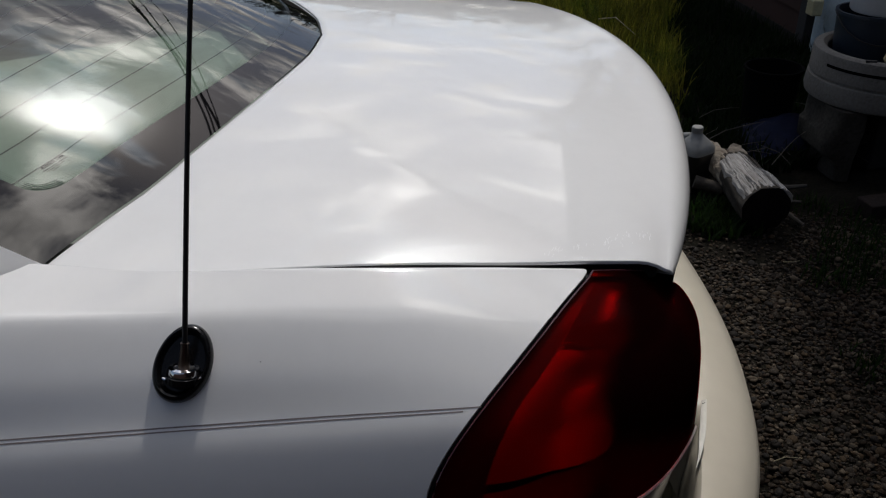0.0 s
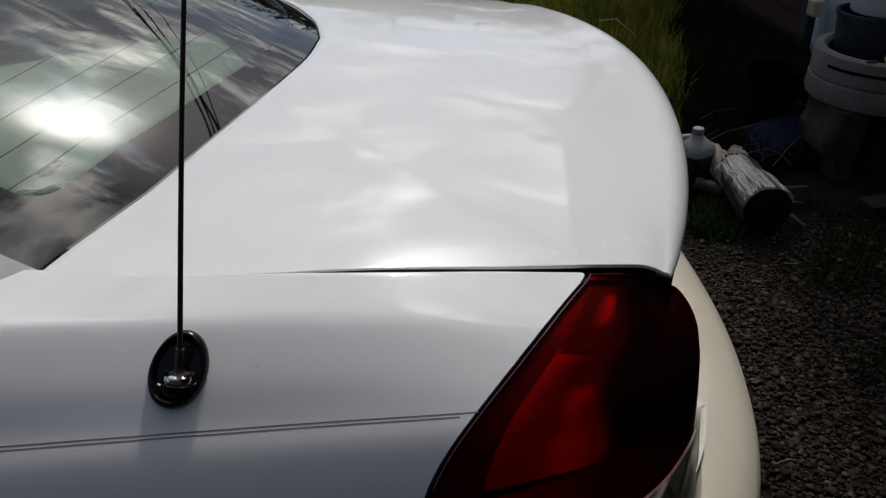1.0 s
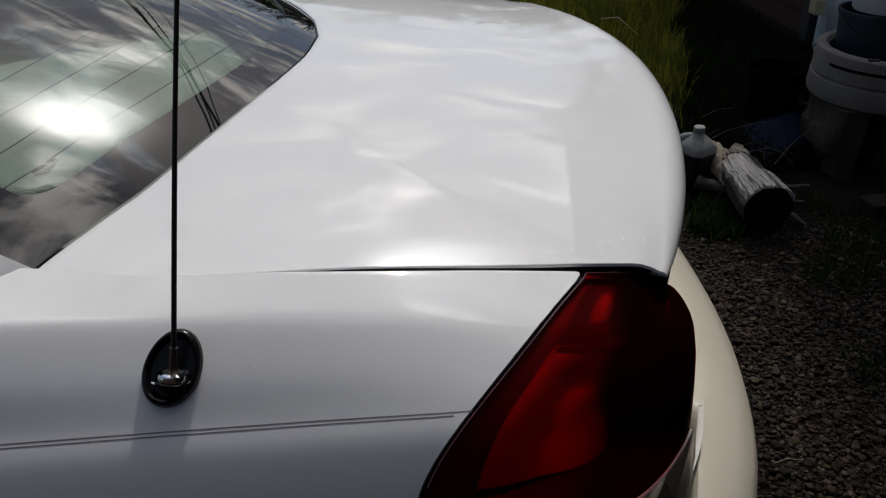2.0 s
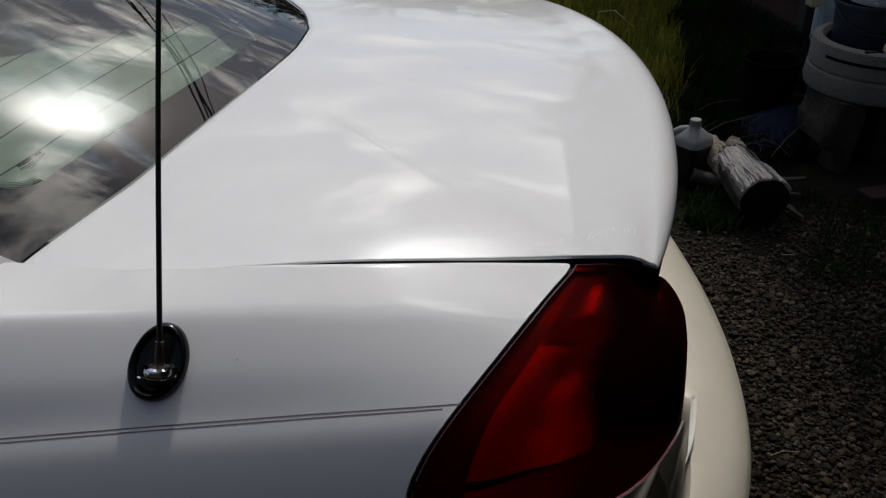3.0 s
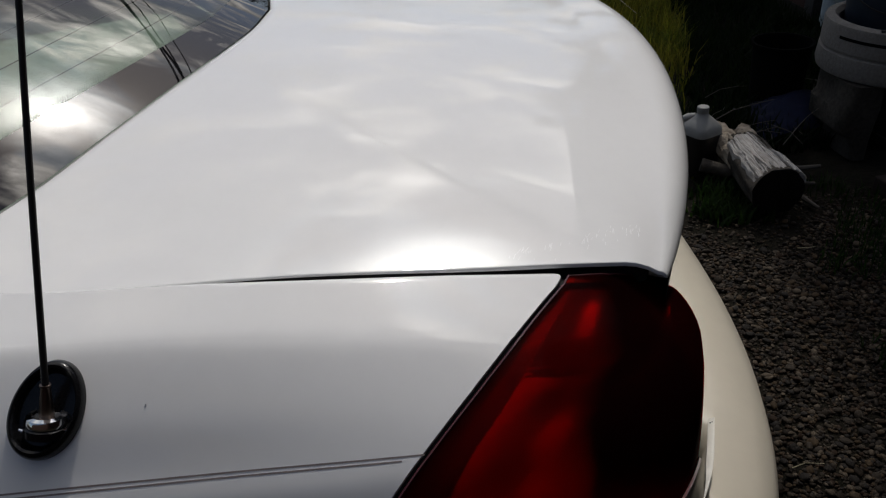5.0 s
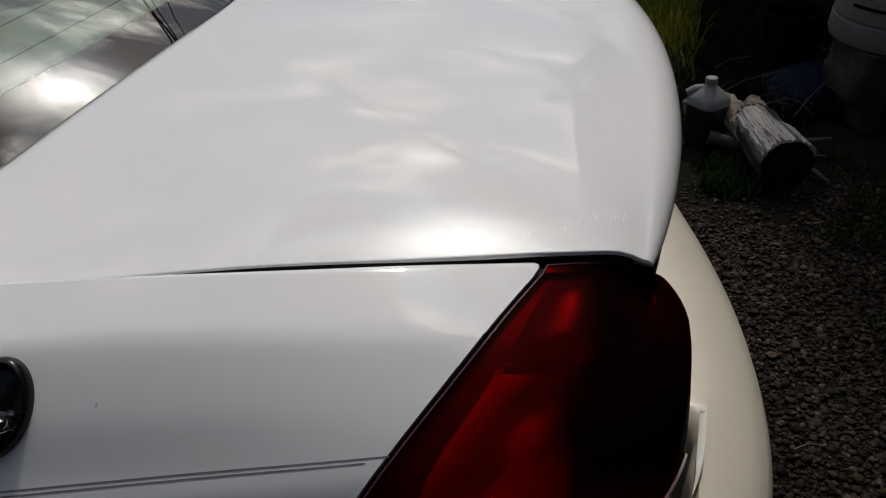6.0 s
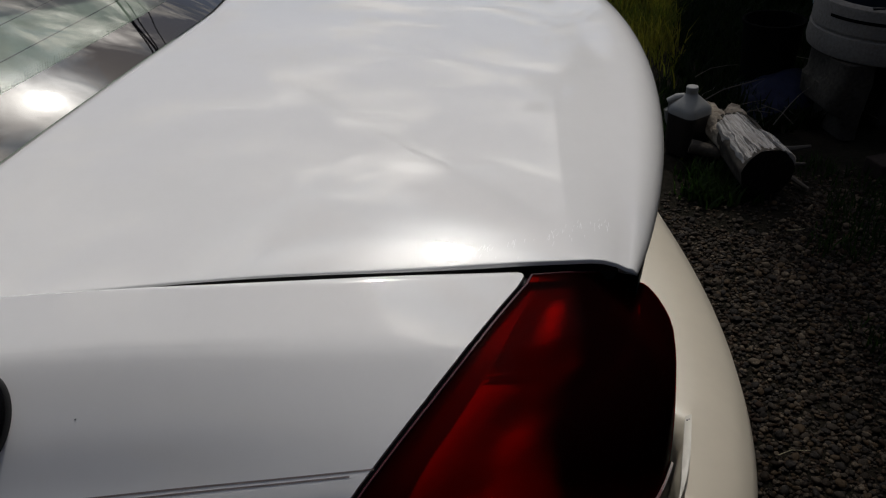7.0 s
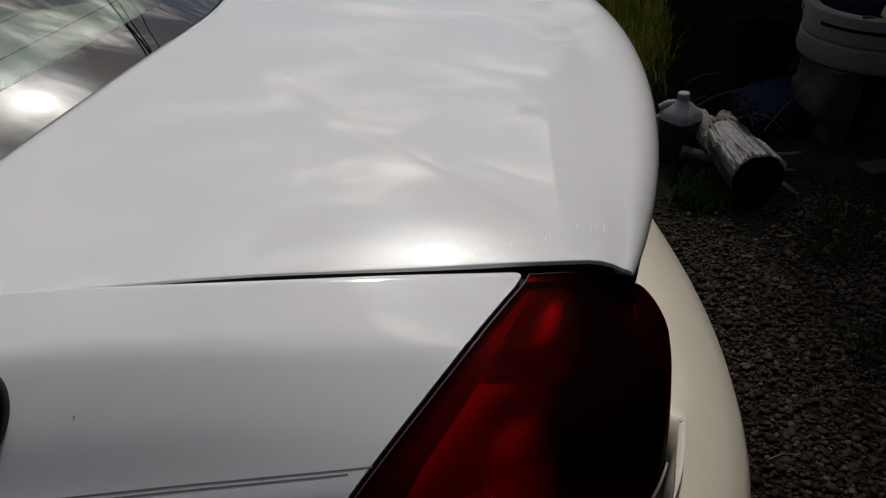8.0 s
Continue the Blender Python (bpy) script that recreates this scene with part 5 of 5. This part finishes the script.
    for x, y1, rr in ((-0.036, 0.345, 0.050), (0.052, 0.318, 0.038)):
        pts = [Vector((x * 0.7 + 0.006, 0.10, 0.100)), Vector((x, 0.5 * (0.10 + y1), 0.118)), Vector((x * 1.08, y1, 0.126))]
        pts = [pts[0].lerp(pts[1], k / 4) for k in range(4)] + [pts[1].lerp(pts[2], k / 4) for k in range(5)]
        vv, ff = tube(pts, [rr * (1.05 - 0.02 * k) for k in range(9)], 14)
        vv = [p + Vector((noise.noise(p * 26), 0.8 * noise.noise(p * 31), noise.noise(p * 26 + Vector((9, 0, 0))))) * 0.016 + Vector((noise.noise(p * 90), noise.noise(p * 80), noise.noise(p * 85))) * 0.007 for p in vv]
        part("fork", (vv, ff), M_BARK, ob, "forked end with pale brown bark", smooth=False)
    st = tube([(1.172, 3.205, 0.072), (1.222, 3.185, 0.062), (1.275, 3.160, 0.050)], [0.027, 0.025, 0.022], 14)
    s = part("branch_stub", st, M_STUB)
    tagged(s, "short sawn branch stub leaning on the log", "branch")


def twig(name, pts, r, label, group=""):
    v, f = tube(pts, [r * (1 - 0.5 * k / (len(pts) - 1)) for k in range(len(pts))], 7)
    ob = part(name, (v, f), M_TWIG)
    tagged(ob, label, "stick", group)
    return ob


def build_sticks():
    for pts, r in ((((1.47, 3.20, 0.035), (1.56, 3.185, 0.03), (1.645, 3.20, 0.025)), 0.014),
                   (((1.46, 3.03, 0.02), (1.475, 2.96, 0.018), (1.492, 2.90, 0.014)), 0.012),
                   (((1.47, 3.11, 0.02), (1.52, 3.09, 0.018), (1.57, 3.085, 0.014)), 0.010),
                   (((1.45, 3.14, 0.02), (1.50, 3.13, 0.02), (1.53, 3.15, 0.018)), 0.012)):
        twig("stick", pts, r, "pale broken stick lying beside the log", "sticks beside the log")
    rnd = random.Random(4)
    for k in range(24):
        x, y = rnd.uniform(1.38, 1.95), rnd.uniform(3.35, 3.85)
        a, ln, z = rnd.uniform(0, math.pi), rnd.uniform(0.12, 0.36), rnd.uniform(0.02, 0.13)
        d = Vector((math.cos(a), math.sin(a), rnd.uniform(-0.15, 0.25))) * ln / 2
        c = Vector((x, y, z))
        lo = min((c - d).z, (c + d).z)
        if lo < 0.01:
            c.z += 0.01 - lo
        twig("twig", (c - d, c - d * 0.3 + Vector((0, 0, 0.02)), c + d * 0.3 + Vector((rnd.uniform(-.02, .02), 0, 0.015)), c + d), rnd.uniform(0.0012, 0.0032), "dry twig in the brush heap", "twigs in the brush heap")


def build_stalks():
    for pts, r in ((((0.857, 1.759, 0.012), (0.890, 1.766, 0.016), (0.933, 1.762, 0.012)), 0.0012), (((1.40, 5.66, 0.10), (1.50, 5.60, 0.12), (1.60, 5.38, 0.04)), 0.004),
                   (((1.30, 2.66, 0.012), (1.33, 2.65, 0.016), (1.36, 2.66, 0.012)), 0.0015)):
        ob = twig("dry_stalk", pts, r, "pale dry stalk lying on the ground", "dry stalks")
        ob.data.materials[0] = M_STRAW


def build_tarp():
    rows = []
    for j in range(23):
        row = []
        for i in range(29):
            x, y = 1.56 + 0.44 * i / 28, 3.50 + 0.36 * j / 22
            h = 0.13 * max(0, 1 - ((x - 1.80) / 0.26) ** 2) * max(0, 1 - ((y - 3.68) / 0.22) ** 2)
            h += 0.020 * abs(noise.noise(Vector((x * 11, y * 11, 1)))) + 0.010 * noise.noise(Vector((x * 27, y * 27, 3)))
            row.append(Vector((x + 0.02 * noise.noise(Vector((x * 9, y * 9, 5))), y, max(0.004, h))))
        rows.append(row)
    ob = part("blue_tarp", grid(rows), M_TARP)
    tagged(ob, "crumpled dark blue tarp on the ground behind the log", "tarp")
    bk = empty("black_pail", (1.755, 3.86, 0.0))
    tagged(bk, "black round plastic pail standing in the shade", "pail")
    part("pail_body", lathe([(0.01, 0.0), (0.105, 0.0), (0.125, 0.30), (0.133, 0.302), (0.133, 0.315), (0.122, 0.315), (0.10, 0.02), (0.01, 0.015)], 36), M_PAIL, bk)


build_tub()
build_blocks()
build_buckets()
build_beige_jug()
build_milk_jug()
build_log()
build_sticks()
build_stalks()
build_tarp()


# ---- trees and cables beyond the view, mirrored in the paint and glass ----
def build_bare_tree(at, height, seed):
    rnd = random.Random(seed)
    geos = []

    def grow(p, d, ln, r, depth):
        pts, q = [p], p
        dd = d.copy()
        for k in range(4):
            dd = (dd + Vector((rnd.uniform(-.13, .13), rnd.uniform(-.13, .13), rnd.uniform(-.02, .12)))).normalized()
            q = q + dd * ln / 4
            pts.append(q)
        geos.append(tube(pts, [r * (1 - 0.45 * k / 4) for k in range(5)], 6 if depth > 1 else 9, caps=False))
        if depth >= 5:
            return
        for k in range(rnd.choice((3, 3, 4)) if depth else 5):
            t = rnd.choice((2, 3, 4)) if depth else (2, 3, 3, 4, 4)[k]
            nd = (dd + Vector((rnd.uniform(-.8, .8), rnd.uniform(-.8, .8), rnd.uniform(-.1, .5)))).normalized()
            grow(pts[t], nd, ln * rnd.uniform(.50, .70), r * 0.5, depth + 1)

    tree = empty("bare_tree", at)
    tagged(tree, "leafless dark tree standing beyond the house", "tree", "bare trees")
    grow(Vector((0, 0, -0.05)), Vector((0, 0, 1)), height * 0.45, height * 0.022, 0)
    part("trunk", geos[0], M_TREE, tree)
    part("crown", join(*geos[1:]), M_TREE, tree, "bare branching crown")


for at, hh, sdd in (((0.9, 17.0, 0), 5.6, 3), ((4.8, 19.5, 0), 4.7, 8), ((-1.0, 21.0, 0), 3.2, 12), ((2.6, 21.0, 0), 2.8, 21)):
    build_bare_tree(at, hh, sdd)


def leaf_cloud(clumps, size, seed, per):
    """Small leaf faces scattered in clumps: clumps of (centre, radius)."""
    rng = random.Random(seed)
    verts, faces = [], []
    for c, r in clumps:
        for k in range(per):
            d = Vector((rng.gauss(0, 1), rng.gauss(0, 1), rng.gauss(0, 0.8)))
            p = Vector(c) + d.normalized() * r * rng.random() ** 0.45
            a = Vector((rng.uniform(-1, 1), rng.uniform(-1, 1), rng.uniform(-0.6, 0.6))).normalized()
            b = a.cross(Vector((rng.uniform(-1, 1), rng.uniform(-1, 1), rng.uniform(-1, 1)))).normalized()
            w, i = size * rng.uniform(0.6, 1.3), len(verts)
            verts += [p - a * w, p - b * w * 0.45, p + a * w, p + b * w * 0.45]
            faces.append((i, i + 1, i + 2, i + 3))
    return verts, faces


def build_leafy_tree(at, height, radius, seed):
    rng = random.Random(seed)
    tree = empty("leafy_tree", at)
    tagged(tree, "dark leafy tree growing beside the house", "tree")
    part("trunk", tube([(0, 0, -0.05), (0.05, 0.02, height * 0.35), (0.0, 0.05, height * 0.7), (0.04, 0.0, height * 0.95)], [0.10, 0.08, 0.05, 0.015], 12), M_TREE, tree)
    clumps = []
    for k in range(58):
        z = height * rng.uniform(0.22, 1.0)
        a = rng.uniform(0, 2 * math.pi)
        reach = radius * rng.uniform(0.35, 1.0) * (1.0 - 0.45 * abs(z / height - 0.5) * 2)
        tip = Vector((reach * math.cos(a), reach * math.sin(a), z + 0.1))
        part("limb", tube([(0.02, 0.02, z - 0.35), tip * 0.5 + Vector((0, 0, 0.5 * z - 0.12)), tip], [0.028, 0.018, 0.008], 6), M_TREE, tree)
        clumps.append((tip, rng.uniform(0.12, 0.36)))
    part("crown", leaf_cloud(clumps, 0.05, seed + 1, 60), M_LEAF, tree, "uneven crown of small dark leaves", smooth=False)["kind"] = "stuff"


build_leafy_tree((3.12, 9.3, 0), 6.0, 0.62, 5)


def build_far_wood():
    """The wood that closes the horizon beyond the yard."""
    rng = random.Random(31)
    clumps = []
    for k in range(420):
        az = radians(rng.uniform(-75, 32))
        far = rng.uniform(30, 44)
        top = far * math.tan(radians(8.0 + 3.0 * noise.noise(Vector((az * 5, 0, 0))) + 2.0 * noise.noise(Vector((az * 21, 3, 0)))))
        clumps.append((Vector((far * math.sin(az), 1.5 + far * math.cos(az), rng.random() ** 0.7 * top)), rng.uniform(0.7, 1.5)))
    ob = part("far_wood", leaf_cloud(clumps, 0.34, 32, 60), M_LEAF, smooth=False)
    tagged(ob, "dark line of woods beyond the yard", "woods", kind="stuff")


build_far_wood()


def build_cables():
    west, east = (-8.0, 25.6), (8.0, -4.3)
    for yw, ye, r in ((23.5, -2.8, 0.022), (25.2, -4.2, 0.017), (26.4, -4.6, 0.014), (28.8, -5.5, 0.010)):
        pts = []
        for i in range(41):
            q = i / 40
            pts.append(Vector((-8.0 + 16.0 * q, yw + (ye - yw) * q, 7.1 - 0.8 * q * (1 - q))))
        ob = part("overhead_cable", tube(pts, r, 6), M_CABLE)
        tagged(ob, "thin black overhead cable crossing above the yard", "cable", "overhead cables")
    for (x, y), half in ((west, 2.6), (east, 1.7)):
        ob = empty("utility_pole", (x, y, 0))
        tagged(ob, "weathered wooden utility pole carrying the cables", "pole", "utility poles")
        part("pole", tube([(0, 0, -0.1), (0, 0, 4), (0, 0, 7.6)], [0.15, 0.13, 0.10], 14), M_TREE, ob)
        part("crossarm", box(-0.05, 0.05, -half, half, 6.97, 7.07, 0.01), M_TREE, ob, smooth=False)


build_cables()


# ---- grass and gravel ----
def blades(name, spots, hmin, hmax, material, label, seed, wide=0.004):
    rnd = random.Random(seed)
    verts, faces = [], []
    for x, y in spots:
        a, h = rnd.uniform(0, 2 * math.pi), rnd.uniform(hmin, hmax)
        w = wide * rnd.uniform(0.6, 1.3)
        dx, dy = math.cos(a), math.sin(a)
        lean = rnd.uniform(0.1, 0.7) * h
        lx, ly = math.cos(a + 1.4) * lean, math.sin(a + 1.4) * lean
        z0 = ground_height(x, y) - 0.012
        k = len(verts)
        for t, ww in ((0, 1.0), (0.5, 0.8), (1.0, 0.08)):
            cx, cy, cz = x + lx * t * t, y + ly * t * t, z0 + h * (t - 0.25 * t * t * lean / h)
            verts += [(cx - dx * w * ww, cy - dy * w * ww, cz), (cx + dx * w * ww, cy + dy * w * ww, cz)]
        faces += [(k, k + 1, k + 3, k + 2), (k + 2, k + 3, k + 5, k + 4)]
    ob = part(name, (verts, faces), material)
    tagged(ob, label, "grass", kind="stuff")


def spread(n, x0, x1, y0, y1, seed, keep):
    rnd = random.Random(seed)
    out = []
    while len(out) < n:
        x, y = rnd.uniform(x0, x1), rnd.uniform(y0, y1)
        if rnd.random() < keep(x, y):
            out.append((x, y))
    return out


def in_clear(x, y):
    """Where grass may stand: off the gravel, the house and the things."""
    if x > 2.55 and y > 5.1:
        return 0.0
    if abs(x - 1.33) < 0.14 and 2.85 < y < 3.35:
        return 0.0
    # grass ends with the sunlit ground; dark-coloured growth stands for the shade beyond
    if x > 1.76 + 0.33 * (y - 5.07) + 0.12 * noise.noise(Vector((x * 4, y * 4, 9))):
        return 0.0
    patch = 0.5 + 0.9 * noise.noise(Vector((x * 2.3, y * 2.3, 4)))
    edge = min(1.0, max(0.04, (y - 3.9) / 1.2))
    return max(0.0, edge * (0.45 + patch))


blades("tall_grass", spread(26000, 0.4, 4.0, 3.2, 9.5, 1, lambda x, y: in_clear(x, y) * (1.0 if x < 3.2 else 0.4)), 0.05, 0.20, M_GRASS, "yellow-green spring grass behind the car", 2)
blades("shade_growth", spread(19000, 1.1, 3.6, 3.4, 8.0, 7, lambda x, y: 0.0 if (x > 2.5 and y > 5.1) or in_clear(x, y) > 0.05 else 0.35 + 0.6 * noise.noise(Vector((x * 3, y * 3, 6)))), 0.03, 0.14, M_SHADE, "low weeds beside the house, coloured dark for shade", 9, 0.006)
blades("weeds", spread(550, 1.02, 1.32, 2.86, 3.20, 3, lambda x, y: max(0, 0.25 + noise.noise(Vector((x * 9, y * 9, 2))))), 0.02, 0.09, M_WEED, "low green weeds beside the log", 4, 0.006)
blades("grass_patch", spread(2600, 1.25, 2.6, 1.6, 3.15, 5, lambda x, y: max(0, noise.noise(Vector((x * 3.1, y * 3.1, 8))) * 1.6 + (0.25 if x > 1.5 and y > 2.45 else -0.25))), 0.02, 0.07, M_WEED, "dark patches of grass among the stones", 6, 0.003)


def build_gravel():
    rng = np.random.default_rng(11)
    bm = bmesh.new()
    bmesh.ops.create_icosphere(bm, subdivisions=2, radius=1.0)
    base = np.array([v.co[:] for v in bm.verts])
    tri = np.array([[v.index for v in f.verts] for f in bm.faces])
    bm.free()
    shapes = []
    for s in range(14):
        lump = np.array([1 + 0.30 * noise.noise(Vector(p) * 1.4 + Vector((s * 7.1, 0, 0))) for p in base])
        shapes.append(base * lump[:, None] * np.array((1.0, rng.uniform(0.62, 0.95), rng.uniform(0.34, 0.56))))
    V, F, k = [], [], 0
    for n, x0, x1, y0, y1, lo, hi, sub in ((27000, 0.62, 2.0, 1.35, 3.05, 0.0040, 0.0085, 1), (3600, 0.62, 2.0, 1.35, 2.95, 0.007, 0.0145, 1), (1300, 0.3, 2.4, -0.2, 1.35, 0.010, 0.02, 0), (3600, -3.5, 2.6, -2.6, 1.35, 0.010, 0.02, 0)):
        for i in range(n):
            x, y = rng.uniform(x0, x1), rng.uniform(y0, y1)
            if sub and x > 0.62 + 0.45 * y and rng.random() < 0.75:
                continue
            if y > 2.80 + 0.12 * math.sin(x * 9) and rng.random() < 0.75:
                continue
            if x > 1.35 and rng.random() < 0.45 * max(0, noise.noise(Vector((x * 3.1, y * 3.1, 8))) + 0.4):
                continue
            r = lo + (hi - lo) * rng.random() ** 1.5
            a, tx, ty = rng.uniform(0, 6.283), rng.normal(0, 0.28), rng.normal(0, 0.28)
            m = np.array(Euler((tx, ty, a)).to_matrix())
            p = (shapes[rng.integers(14)] * r) @ m.T
            V.append(p + np.array((x, y, ground_height(x, y) - 0.012 + r * rng.uniform(0.1, 0.9))))
            F.append(tri + k)
            k += len(base)
    V, F = np.concatenate(V), np.concatenate(F)
    me = bpy.data.meshes.new("gravel")
    me.vertices.add(len(V)); me.loops.add(len(F) * 3); me.polygons.add(len(F))
    me.vertices.foreach_set("co", V.ravel())
    me.loops.foreach_set("vertex_index", F.ravel().astype(np.int32))
    me.polygons.foreach_set("loop_start", np.arange(0, len(F) * 3, 3, dtype=np.int32))
    me.polygons.foreach_set("use_smooth", np.ones(len(F), dtype=bool))
    me.update(calc_edges=True)
    me.validate()
    me.materials.append(M_GRAVEL)
    tagged(new("gravel", me), "dark rounded river gravel of the drive", "gravel", kind="stuff")


build_gravel()
